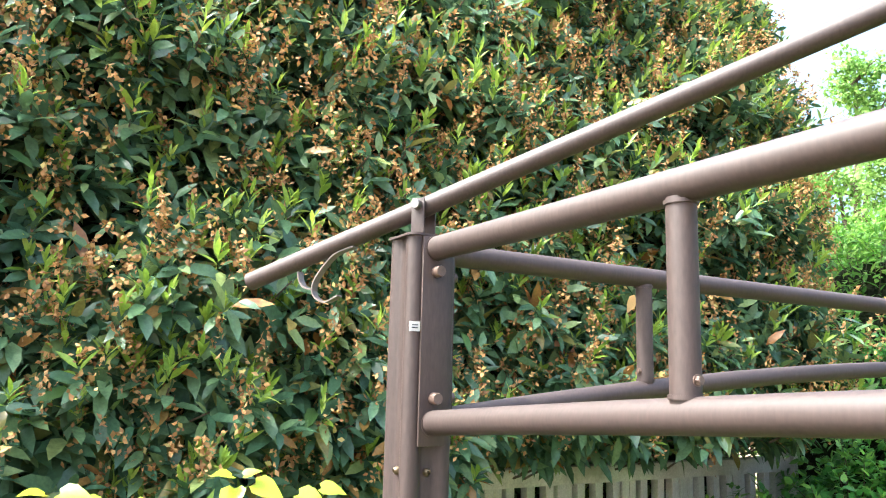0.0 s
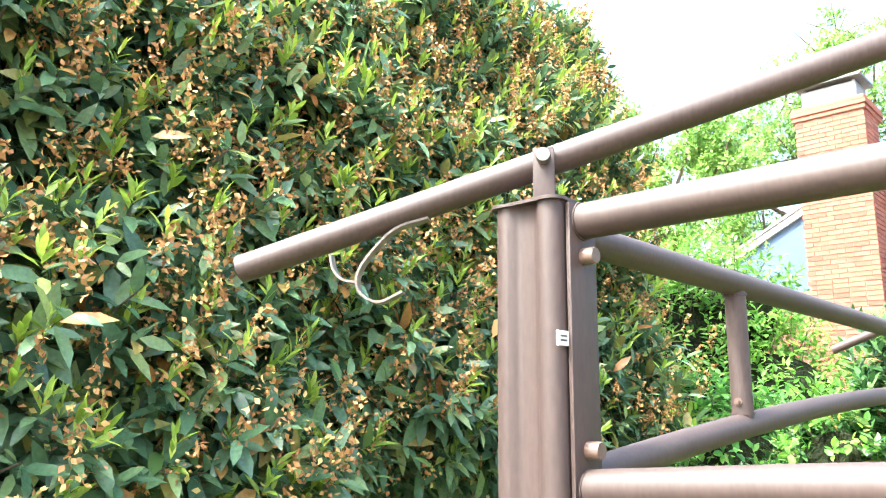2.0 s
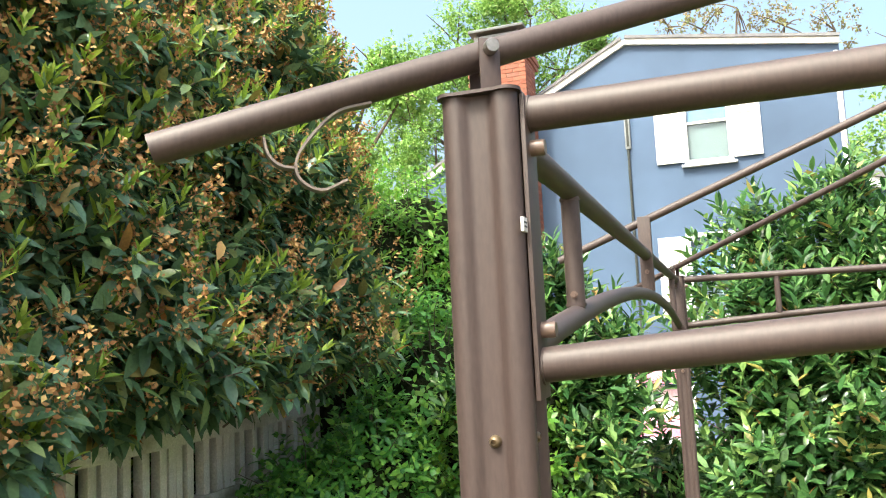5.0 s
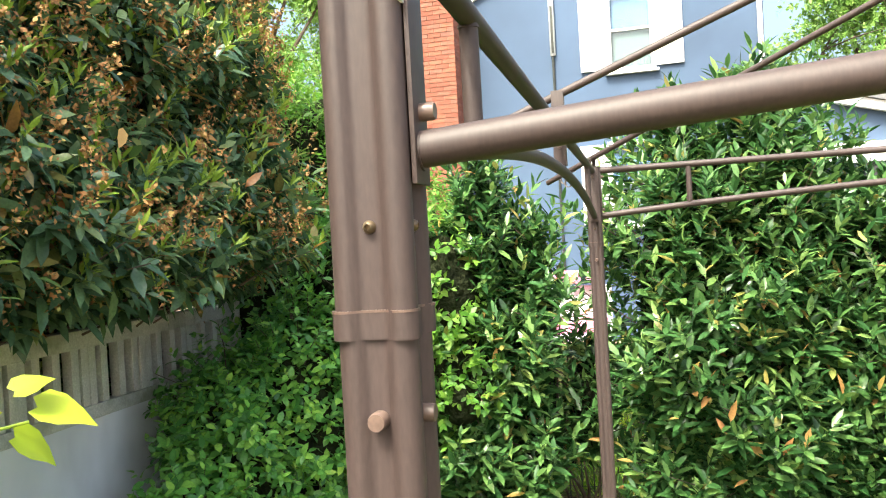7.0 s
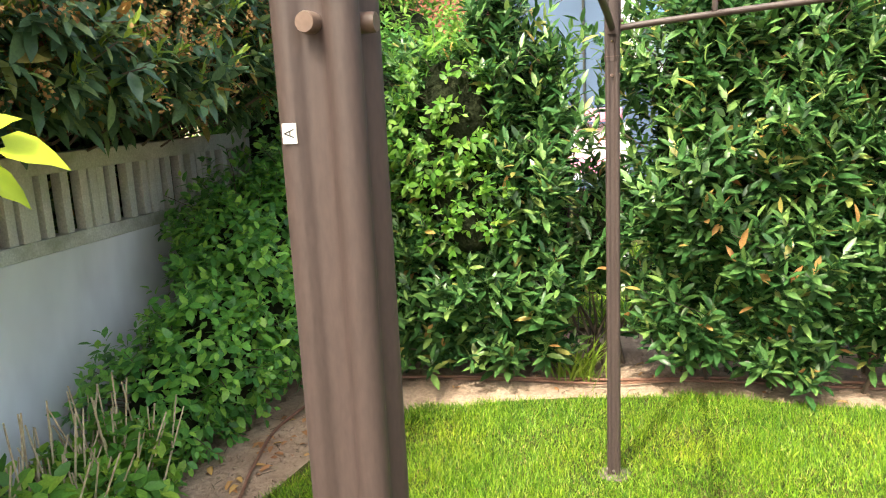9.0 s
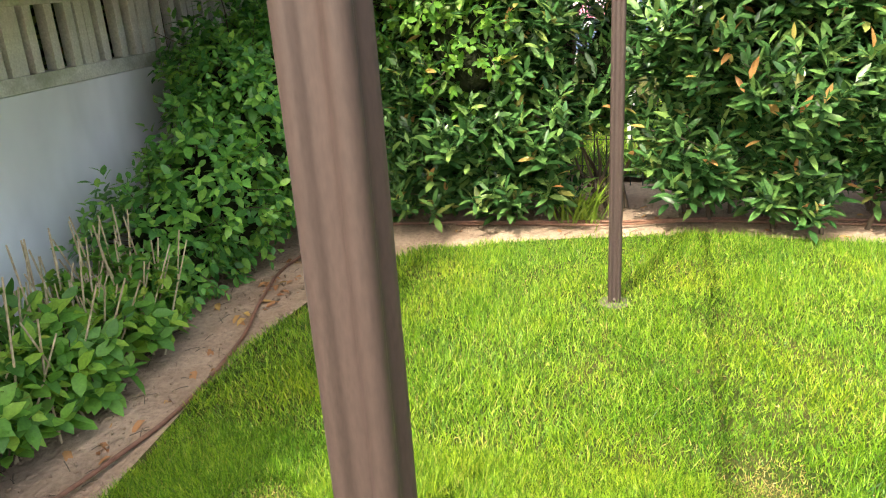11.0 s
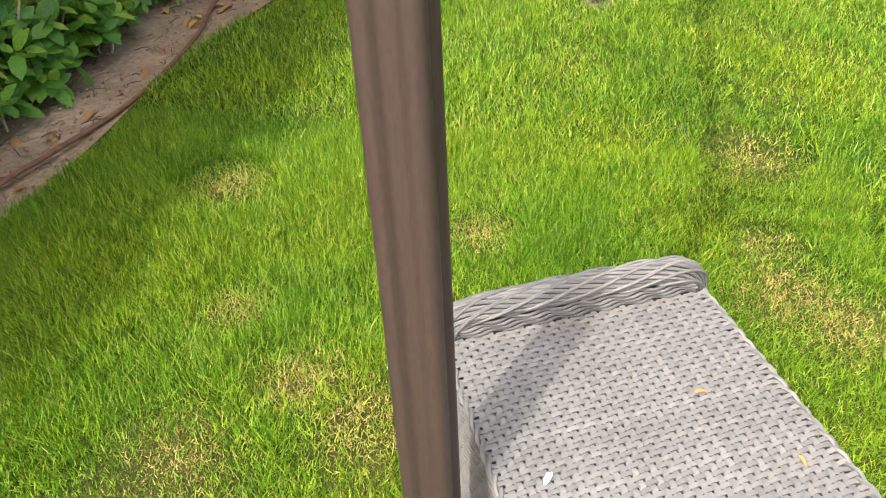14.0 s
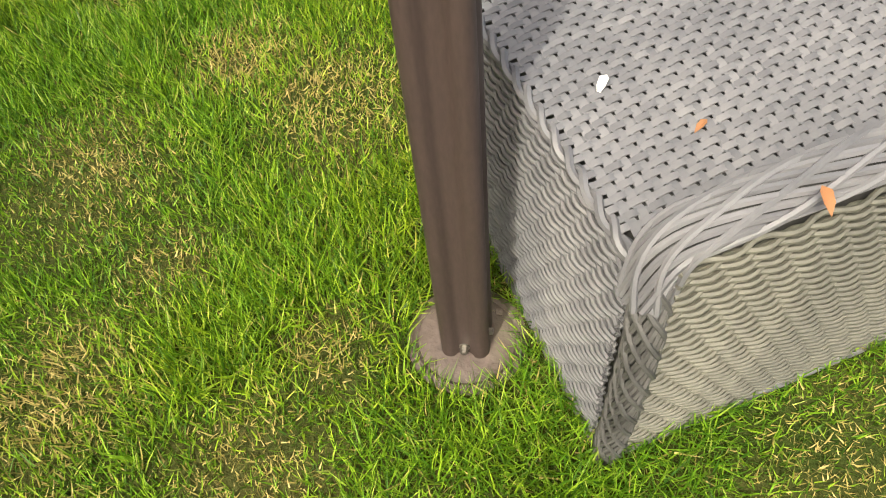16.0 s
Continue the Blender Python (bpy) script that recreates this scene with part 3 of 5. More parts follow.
def build_side(at, length, rise, strut_at):
    """One side: end plates, top rail, arched lower rail, struts, and the rafter over its middle."""
    def arch_z(s):
        return 1.879 + rise * (1 - (1 - 2 * s / length) ** 2)

    struts = (strut_at, length - strut_at)
    reach = (DEPTH if length == SIDE else SIDE) / 2
    for end, name in ((0.0294, "a"), (length - 0.0294, "b")):
        sgn = 1 if end < 1 else -1
        bm = bmesh.new()
        lo, hi = (end, -0.0165, 1.858), (end + sgn * 0.0035, 0.0165, 2.079)
        box(bm, tuple(min(a, b) for a, b in zip(lo, hi)), tuple(max(a, b) for a, b in zip(lo, hi)), 0.0006)
        plate = part("end_plate", bm, M_BROWN, gazebo, "welded flat plate", at)
        for z in (2.041, 1.907):
            bm = bmesh.new()
            round_head(bm, aim((end + sgn * 0.0035, 0, z), (sgn, 0, 0)), 0.0062, 0.0105)
            part("bolt", bm, M_BOLT, plate)
    a, b = 0.0329, length - 0.0329
    bm = bmesh.new()
    tube(bm, [(a + (b - a) * k / 8, 0, 2.067) for k in range(9)], 0.0132, 20)
    part("top_rail", bm, M_BROWN, gazebo, "round brown top rail", at)
    bm = bmesh.new()
    tube(bm, [(a + (b - a) * k / 28, 0, arch_z(a + (b - a) * k / 28)) for k in range(29)], 0.0128, 20)
    part("arched_rail", bm, M_BROWN, gazebo, "round brown rail bowed upwards", at)
    # weld beads where the rails meet the plates
    for x in (a, b):
        for z, r in ((2.067, 0.0142), (1.881, 0.0138)):
            bm = bmesh.new()
            tube(bm, [(x - 0.0015, 0, z), (x + 0.0015, 0, z)], r, 20)
            part("weld", bm, M_BROWN, gazebo, "", at)
    for x in struts:
        bm = bmesh.new()
        tube(bm, [(x, 0, arch_z(x) + 0.008), (x, 0, arch_z(x) + 0.06), (x, 0, 2.02), (x, 0, 2.058)], 0.0108, 18)
        strut = part("strut", bm, M_BROWN, gazebo, "", at)
        bm = bmesh.new()
        hex_head(bm, aim((x - 0.0100, 0, arch_z(x) + 0.024), (-1, 0, 0)), 0.0032, 0.004)
        part("screw", bm, M_BOLT, strut)
        for z in (arch_z(x) + 0.0125, 2.0545):
            bm = bmesh.new()
            tube(bm, [(x, 0, z - 0.0015), (x, 0, z + 0.0015)], 0.0122, 18)
            part("weld", bm, M_BROWN, strut)
    x = length / 2
    bm = bmesh.new()
    box(bm, (x - 0.011, -0.0150, arch_z(x) + 0.009), (x + 0.011, 0.0150, 2.160), 0.002)
    mid = part("middle_bracket", bm, M_BROWN, gazebo, "", at)
    bm = bmesh.new()
    hex_head(bm, aim((x - 0.011, 0, 2.026), (-1, 0, 0)), 0.004, 0.006)
    part("screw", bm, M_BOLT, mid)
    run = reach
    z_mid, slope = 2.150, (HUB_Z - 2.150) / reach
    bm = bmesh.new()
    tube(bm, [(x, 0.212 - (run + 0.212) * k / 6, z_mid - slope * 0.212 + slope * (run + 0.212) * k / 6) for k in range(7)], 0.0098, 16)
    part("middle_rafter", bm, M_BROWN, gazebo, "thin brown rafter", at)


build_side(pose(0, 0, 0), SIDE, 0.092, 0.338)
build_side(pose(0, -DEPTH, 0, 0, 0, 90), DEPTH, 0.086, 0.375)
build_side(pose(SIDE, 0, 0, 0, 0, -90), DEPTH, 0.086, 0.375)
build_side(pose(SIDE, -DEPTH, 0, 0, 0, 180), SIDE, 0.092, 0.338)


def build_corner(at):
    """Corner rafter on its forked bracket, with the hook below its end. Local +x runs to the middle."""
    z0, slope, run = 2.118, 0.322, math.hypot(SIDE, DEPTH) / 2
    bm = bmesh.new()
    box(bm, (-0.008, -0.0150, 2.081), (0.008, -0.0125, 2.126), 0.0006)
    box(bm, (-0.008, 0.0125, 2.081), (0.008, 0.0150, 2.126), 0.0006)
    fork = part("fork_bracket", bm, M_BROWN, gazebo, "", at)
    bm = bmesh.new()
    round_head(bm, aim((0, -0.015, 2.118), (0, -1, 0)), 0.0056, 0.008)
    hex_head(bm, aim((0, 0.015, 2.118), (0, 1, 0)), 0.0058, 0.007)
    part("pivot_bolt", bm, M_STEEL, fork, "worn shiny bolt")
    bm = bmesh.new()
    tube(bm, [(-0.241 + (run + 0.241) * k / 8, 0, z0 + slope * (-0.241 + (run + 0.241) * k / 8)) for k in range(9)], 0.0112, 20)
    rafter = part("corner_rafter", bm, M_BROWN, gazebo, "round brown rafter with an open end", at)
    bm = bmesh.new()
    ribbon(bm, smooth_path([(-0.089, 0, 2.077), (-0.113, 0, 2.070), (-0.130, 0, 2.055), (-0.143, 0, 2.036), (-0.142, 0, 2.021), (-0.127, 0, 2.0125), (-0.108, 0, 2.020)], 6), 0.011, 0.0018, (0, 1, 0))
    ribbon(bm, smooth_path([(-0.166, 0, 2.050), (-0.163, 0, 2.038), (-0.155, 0, 2.030), (-0.143, 0, 2.028)], 6), 0.011, 0.0018, (0, 1, 0))
    for u in (-0.094, -0.112):
        box(bm, (u - 0.002, -0.004, 2.072 if u < -0.1 else 2.076), (u + 0.002, 0.004, z0 + slope * u - 0.008))
    part("curtain_hook", bm, M_HOOK, rafter, "thin bent greyish metal hook")


LEAN = math.degrees(math.atan2(DEPTH, SIDE))
for cx, cy, a in ((0, 0, -LEAN), (SIDE, 0, LEAN - 180), (SIDE, -DEPTH, 180 - LEAN), (0, -DEPTH, LEAN)):
    build_corner(pose(cx, cy, 0, 0, 0, a))
bm = bmesh.new()
bmesh.ops.create_cone(bm, cap_ends=True, segments=24, radius1=0.05, radius2=0.05, depth=0.05, matrix=pose(SIDE / 2, -DEPTH / 2, HUB_Z - 0.03))
part("hub", bm, M_BROWN, gazebo)


# ---- rattan footstool ----
STOOL = pose(-0.1247, -0.158, 0.0, 0, 0, 28)   # local x: along its length, local -y: across
stool = thing("footstool", "weathered grey woven rattan footstool with braided ends on the lawn", "footstool", STOOL)
L, W, H = 0.475, 0.395, 0.352


def weave_strand(length, pitch, phase, amp, width, thick, step=8):
    """A flat strand along +x that passes over and under."""
    bm = bmesh.new()
    n = max(8, int(length / pitch * step / 2))
    ribbon(bm, [(length * k / n, 0, amp * math.sin(math.pi * (length * k / n) / pitch + phase)) for k in range(n + 1)], width, thick, (0, 1, 0))
    return bm


# solid filling, coloured dark like the shaded hollow under the strands
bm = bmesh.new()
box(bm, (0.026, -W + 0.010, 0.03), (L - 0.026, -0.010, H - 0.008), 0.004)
part("inner_body", bm, M_WEAVE_SHADE, stool, "solid body coloured dark as the shade behind the weave")
# seat: narrow strands across, wide flat ones along, small dark gaps between
STEP, PITCH = 0.0089, 0.0112
first = []
for k in range(2):
    first.append(part("seat_strand", weave_strand(W + 0.004, PITCH, math.pi * k, 0.0013, 0.0062, 0.0013), M_RATTAN, stool, "", pose(0.036, 0.002, H, 0, 0, -90)))
for k in range(2, 46):
    same_mesh(first[k % 2], stool, pose(0.036 + STEP * k, 0.002, H + 0.0002 * math.sin(k * 1.9), 0, 0, -90 + 0.06 * math.sin(k * 2.3)))
warp = part("seat_warp", weave_strand(L - 0.07, STEP, math.pi / 2, 0.0010, 0.0082, 0.0012, 6), M_RATTAN, stool, "", pose(0.036, -0.010, H, 0, 0, 0))
for k in range(1, 34):
    same_mesh(warp, stool, pose(0.036 + (STEP if k % 2 else 0), -0.010 - PITCH * k, H - 0.0002, 0, 0.0, 0.05 * math.sin(k * 1.7)))
# long sides: upright ribs with thin strands that wave between them
ROW = 0.0064
for sy in (0.0, -W):
    out = 1 if sy == 0 else -1

    def side_wave(phase):
        bm = bmesh.new()
        n = 64
        tube(bm, [(0.022 + (L - 0.044) * k / n, out * (0.003 + 0.0030 * math.sin(2 * math.pi * k * (L - 0.044) / n / 0.046 + phase)), 0.0) for k in range(n + 1)], 0.0025, 6, True)
        return bm
    base = [part("side_strand", side_wave(k * (math.pi + math.pi / 7)), M_RATTAN, stool, "", pose(0, sy, 0.016 + ROW * k)) for k in range(14)]
    for k in range(14, 52):
        same_mesh(base[k % 14], stool, pose(0, sy + out * 0.004 * math.sin(math.pi * k / 50), 0.016 + ROW * k))
    for turn in range(2):
        bm = bmesh.new()
        tube(bm, [(0.02 + (L - 0.04) * k / 90, sy + out * (0.003 + 0.0036 * math.cos(k * 0.62 + math.pi * turn)), H - 0.003 + 0.0036 * math.sin(k * 0.62 + math.pi * turn)) for k in range(91)], 0.0036, 6)
        part("edge_strand", bm, M_RATTAN, stool, "twisted edge strand")
    bm = bmesh.new()
    tube(bm, [(0.01, sy + out * 0.003, 0.010), (L - 0.01, sy + out * 0.003, 0.010)], 0.006, 8)
    part("bottom_edge", bm, M_RATTAN, stool)
# ends: outer face pale, the inner face above the seat grey
for sx in (0.0, L):
    out = -1 if sx == 0 else 1

    def end_wave(phase):
        bm = bmesh.new()
        n = 56
        tube(bm, [(out * (0.002 + 0.0032 * math.sin(2 * math.pi * k * W / n / 0.052 + phase)), -0.010 - (W - 0.020) * k / n, 0.0) for k in range(n + 1)], 0.0025, 6, True)
        return bm
    base = [part("end_strand", end_wave(k * (math.pi + math.pi / 7)), M_RATTAN_PALE, stool, "pale bleached strand", pose(sx, 0, 0.016 + ROW * k)) for k in range(14)]
    for k in range(14, 56):
        same_mesh(base[k % 14], stool, pose(sx + out * 0.005 * math.sin(math.pi * k / 54), 0, 0.016 + ROW * k))
    inner = [part("inner_strand", end_wave(k * math.pi / 3), M_RATTAN, stool, "", pose(sx - out * 0.034, 0, H + 0.003 + ROW * k)) for k in range(4)]
    # dark filling paints the shade between the end strands
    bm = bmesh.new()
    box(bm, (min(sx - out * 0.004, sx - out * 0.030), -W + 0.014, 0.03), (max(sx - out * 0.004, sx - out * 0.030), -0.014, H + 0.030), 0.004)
    part("end_core", bm, M_WEAVE_SHADE, stool)
    bm = bmesh.new()
    tube(bm, [(sx + out * 0.002, 0.0, 0.010), (sx + out * 0.002, -W, 0.010)], 0.006, 8)
    part("bottom_edge", bm, M_RATTAN, stool)


def braid(path, rx, strands, pitch, thick, hand, phase0, material):
    """Strands that wind round a path."""
    fr = frames_along(path)
    dist = [0.0]
    for (p, *_), (q, *_) in zip(fr, fr[1:]):
        dist.append(dist[-1] + (q - p).length)
    for n in range(strands):
        bm = bmesh.new()
        pts = []
        for (p, d, u, w), l in zip(fr, dist):
            a = 2 * math.pi * (n / strands + hand * l / pitch) + phase0
            r = rx * (1.0 + 0.06 * math.sin(3 * a + n))
            pts.append(p + u * (r * math.cos(a)) + w * (r * math.sin(a)))
        tube(bm, pts, thick, 6)
        part("braid_strand", bm, material, stool)


for sx, out in ((0.016, -1), (L - 0.016, 1)):
    top = smooth_path([(sx + out * 0.006, 0.004, 0.330), (sx, -0.012, 0.372), (sx, -0.05, 0.388), (sx, -0.12, 0.390), (sx, -W / 2, 0.391), (sx, -W + 0.12, 0.390), (sx, -W + 0.05, 0.388), (sx, -W + 0.012, 0.372), (sx + out * 0.006, -W - 0.004, 0.330)], 7)
    # dark core gives the braid's gaps their painted shade
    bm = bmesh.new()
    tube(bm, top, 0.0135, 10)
    part("braid_core", bm, M_WEAVE_SHADE, stool)
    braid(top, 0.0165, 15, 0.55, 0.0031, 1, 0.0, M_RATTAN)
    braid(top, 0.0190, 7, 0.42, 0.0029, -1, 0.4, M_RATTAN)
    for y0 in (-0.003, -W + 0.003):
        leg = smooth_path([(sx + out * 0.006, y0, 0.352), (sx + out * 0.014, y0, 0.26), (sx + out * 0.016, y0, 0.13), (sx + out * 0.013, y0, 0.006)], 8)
        # same dark core for the shade between the leg's strands
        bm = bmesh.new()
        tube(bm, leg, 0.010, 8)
        part("braid_core", bm, M_WEAVE_SHADE, stool)
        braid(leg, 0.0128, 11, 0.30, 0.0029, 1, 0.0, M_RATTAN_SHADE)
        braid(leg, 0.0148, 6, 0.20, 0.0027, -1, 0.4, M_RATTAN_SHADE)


# ---- fence ----
FY = 2.40
fence = thing("garden_fence", "weathered concrete fence with balusters above a pale rendered panel", "fence")
bm = bmesh.new()
box(bm, (-4.5, FY, -0.05), (3.95, FY + 0.06, 1.055), 0.004)
part("wall_panel", bm, M_WALL, fence, "pale blue-grey rendered panel")
bm = bmesh.new()
box(bm, (-4.5, FY - 0.012, 1.057), (3.95, FY + 0.07, 1.125), 0.006)
part("lower_rail", bm, M_CONCRETE, fence)
bm = bmesh.new()
box(bm, (-4.5, FY - 0.012, 1.402), (3.95, FY + 0.07, 1.490), 0.008)
part("upper_rail", bm, M_CONCRETE, fence)
bm = bmesh.new()
box(bm, (-0.024, FY, 1.123), (0.024, FY + 0.055, 1.404), 0.004)
bar = part("baluster", bm, M_CONCRETE, fence, "", pose(3.89, 0, 0))
for k in range(1, 94):
    same_mesh(bar, fence, pose(3.89 - 0.088 * k, 0.002 * math.sin(k * 3.1), 0, 0, 0, 0.8 * math.sin(k * 5.0)))
for x in (4.0, 1.5, -0.7, -2.9):
    bm = bmesh.new()
    box(bm, (x - 0.05, FY - 0.03, -0.1), (x + 0.05, FY + 0.09, 1.53), 0.008)
    part("fence_post", bm, M_CONCRETE, fence, "grey concrete post")

# ---- hedges and shrubs ----
LEAF = leaf_shape(0.175, 0.05, 0.12)
SLIM = leaf_shape(0.155, 0.05, 0.08)
WIDE = leaf_shape(0.26, 0.06, 0.10)
SMALL = small_leaf_shape(0.30, 0.08)
OCTA = (np.array([(1, 0, 0), (-1, 0, 0), (0, 1, 0), (0, -1, 0), (0, 0, 1), (0, 0, -1)], float), np.array([(0, 2, 4), (2, 1, 4), (1, 3, 4), (3, 0, 4), (2, 0, 5), (1, 2, 5), (3, 1, 5), (0, 3, 5)], int))


def stems(name, starts, ends, r, parent, material=None):
    bm = bmesh.new()
    for a, b in zip(starts, ends):
        a, b = Vector(a), Vector(b)
        m = (a + b) / 2 + Vector(RNG.normal(0, 0.03, 3)) * (b - a).length * 2
        tube(bm, [a, m, b], [r, r * 0.75, r * 0.4], 5, False)
    return tagged(part(name, bm, material or M_BARK, parent), kind="stuff")


# tall flowering hedge behind the fence
def tall_face(x, z):
    """y of the hedge's face: bulges over the fence, rounds back at its end and at the top."""
    y = 1.47 + 0.17 * np.maximum(z - 1.7, 0) + 0.13 * np.maximum(z - 2.5, 0) ** 1.3
    y = y + 0.45 * np.clip((np.where(x < 1.2, 1.58, 1.78) - z) / 0.25, 0, 1.1)
    end = np.clip((x - 2.95 - 0.22 * np.clip(z - 2.2, 0, 1.6)) / 0.85, 0, 1.25)
    return y + 1.1 * end ** 2.2


tall = thing("flowering_hedge", "tall green laurel hedge with spent brown blossom spikes behind the fence", "hedge")
n = 6900
bx = RNG.uniform(-2.9, 4.15, n)
bz = RNG.uniform(0, 1, n)
crown = 3.85 + 0.65 * np.clip((bx - 1.3) / 1.2, 0, 1)
bz = np.where(bx < 1.2, 1.42, 1.58) + bz * (crown - np.where(bx < 1.2, 1.42, 1.58))
by = tall_face(bx, bz)
p = np.stack([bx, by, bz], axis=1)
off = lumps(p, 2.2, 0.16, 3.0) + lumps(p, 6.0, 0.06, 9.0)
p[:, 1] += off + 0.12 + RNG.uniform(-0.05, 0.22, n)
outward = np.stack([0.25 + 1.2 * np.clip((bx - 2.6) / 0.8, -0.2, 1.0), -np.ones(n), np.zeros(n)], axis=1)
rot, size, pos, tips, tip_d = shoots(p, outward, 0.15, 9, 0.124, 0.95, 0.30, 0.45)
merged("leaves", LEAF, rot, size, pos, M_LAUREL, tall, "glossy dark green leaves, a few turning orange")
stems("twig_growth", p[::3] + [0, 0.25, -0.12], tips[::3], 0.006, tall)
# fresh upright tips
pick = RNG.permutation(n)[:2700]
rot, size, pos, _, _ = shoots(tips[pick] + tip_d[pick] * 0.01, tip_d[pick] + [0, -0.5, 0.9], 0.075, 6, 0.074, 0.42, -0.15, 0.9)
size3 = np.stack([size * 0.72, size, size], axis=1)
merged("young_growth", LEAF, rot, size3, pos, M_TIP, tall, "lime green young shoots")
# spent blossom spikes
pick = RNG.permutation(n)[:2600]
fb = tips[pick] + RNG.normal(0, 0.03, (len(pick), 3)) + [0, -0.05, 0.01]
fd = unit(np.stack([RNG.normal(0, 0.35, len(pick)), RNG.normal(-0.25, 0.3, len(pick)), np.ones(len(pick))], axis=1))
pos, size = [], []
for k in range(34):
    s = RNG.uniform(0, 1, len(pick))
    pos.append(fb + fd * (s * 0.145)[:, None] + RNG.normal(0, 1, (len(pick), 3)) * (0.021 * (1.12 - s))[:, None])
    size.append(RNG.uniform(0.013, 0.026, len(pick)))
pos, size = np.concatenate(pos), np.concatenate(size)
merged("spent_blossom", SMALL, turn_to(RNG.normal(0, 1, (len(pos), 3)), RNG.normal(0, 1, (len(pos), 3))), size, pos, M_FLOWER, tall, "brown spent blossom spikes")
# solid inner mass, coloured near-black for the shade among twigs and leaves
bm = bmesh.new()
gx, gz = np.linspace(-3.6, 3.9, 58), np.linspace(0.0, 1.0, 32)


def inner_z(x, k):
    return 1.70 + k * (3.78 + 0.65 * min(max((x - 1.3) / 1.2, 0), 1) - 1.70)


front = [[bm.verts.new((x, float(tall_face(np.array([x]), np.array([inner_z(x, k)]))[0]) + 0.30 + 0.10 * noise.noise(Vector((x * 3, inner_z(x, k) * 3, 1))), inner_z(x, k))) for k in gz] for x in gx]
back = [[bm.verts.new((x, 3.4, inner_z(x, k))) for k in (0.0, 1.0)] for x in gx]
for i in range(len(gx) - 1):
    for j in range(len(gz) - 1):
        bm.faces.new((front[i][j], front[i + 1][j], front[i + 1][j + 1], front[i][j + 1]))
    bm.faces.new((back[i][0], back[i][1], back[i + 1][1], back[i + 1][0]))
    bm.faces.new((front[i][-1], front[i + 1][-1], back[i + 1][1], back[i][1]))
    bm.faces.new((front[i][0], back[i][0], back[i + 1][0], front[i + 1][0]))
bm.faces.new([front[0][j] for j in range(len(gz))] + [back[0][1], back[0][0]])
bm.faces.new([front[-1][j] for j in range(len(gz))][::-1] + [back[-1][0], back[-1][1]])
part("shade_core", bm, M_INNER_SHADE, tall, "solid core coloured dark for the shade inside the foliage")
# block behind the balusters, its dark colour standing in for shade
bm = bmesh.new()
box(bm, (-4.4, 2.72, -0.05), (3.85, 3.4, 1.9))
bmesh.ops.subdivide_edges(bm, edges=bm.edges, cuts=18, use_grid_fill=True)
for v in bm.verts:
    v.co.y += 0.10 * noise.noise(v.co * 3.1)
part("fence_shade_block", bm, M_INNER_SHADE, tall, "solid block coloured dark for the shade behind the fence")
ln_ = 900
lp = np.stack([RNG.uniform(-3.5, 3.7, ln_), RNG.uniform(2.58, 2.70, ln_), RNG.uniform(0.9, 1.95, ln_)], axis=1)
rot, size, pos, _, _ = shoots(lp, np.tile([[0.1, -1.0, 0]], (ln_, 1)), 0.08, 7, 0.10, 0.95, 0.3, 0.3)
merged("low_leaves", LEAF, rot, size, pos, M_LAUREL, tall, "shaded leaves behind the balusters")
# single leaves in front that can be told apart
lv = bpy.data.meshes.new("leaf")
lv.from_pydata([tuple(q) for q in LEAF[0]], [], [tuple(int(i) for i in q) for q in LEAF[1]])
smooth(lv, 80)
lv.materials.append(M_LAUREL_ONE)
ov = lv.copy()
ov.materials.clear()
ov.materials.append(M_DEADLEAF)
for k in range(260):
    x, z = RNG.uniform(-1.3, 2.4), RNG.uniform(1.7, 3.2)
    y = float(tall_face(np.array([x]), np.array([z]))[0]) + RNG.uniform(-0.02, 0.1)
    o = new("leaf", ov if k % 14 == 0 else lv)
    o.parent = tall
    s = RNG.uniform(0.075, 0.115)
    d = turn_to(np.array([[RNG.normal(0, 0.7), -0.6, RNG.normal(-0.3, 0.6)]]), np.array([[0.2, -0.6, 0.8]]))[0]
    o.matrix_basis = Matrix.Translation((x, y, z)) @ Matrix([list(map(float, r)) for r in d]).to_4x4() @ Matrix.Diagonal((s, s, s, 1))


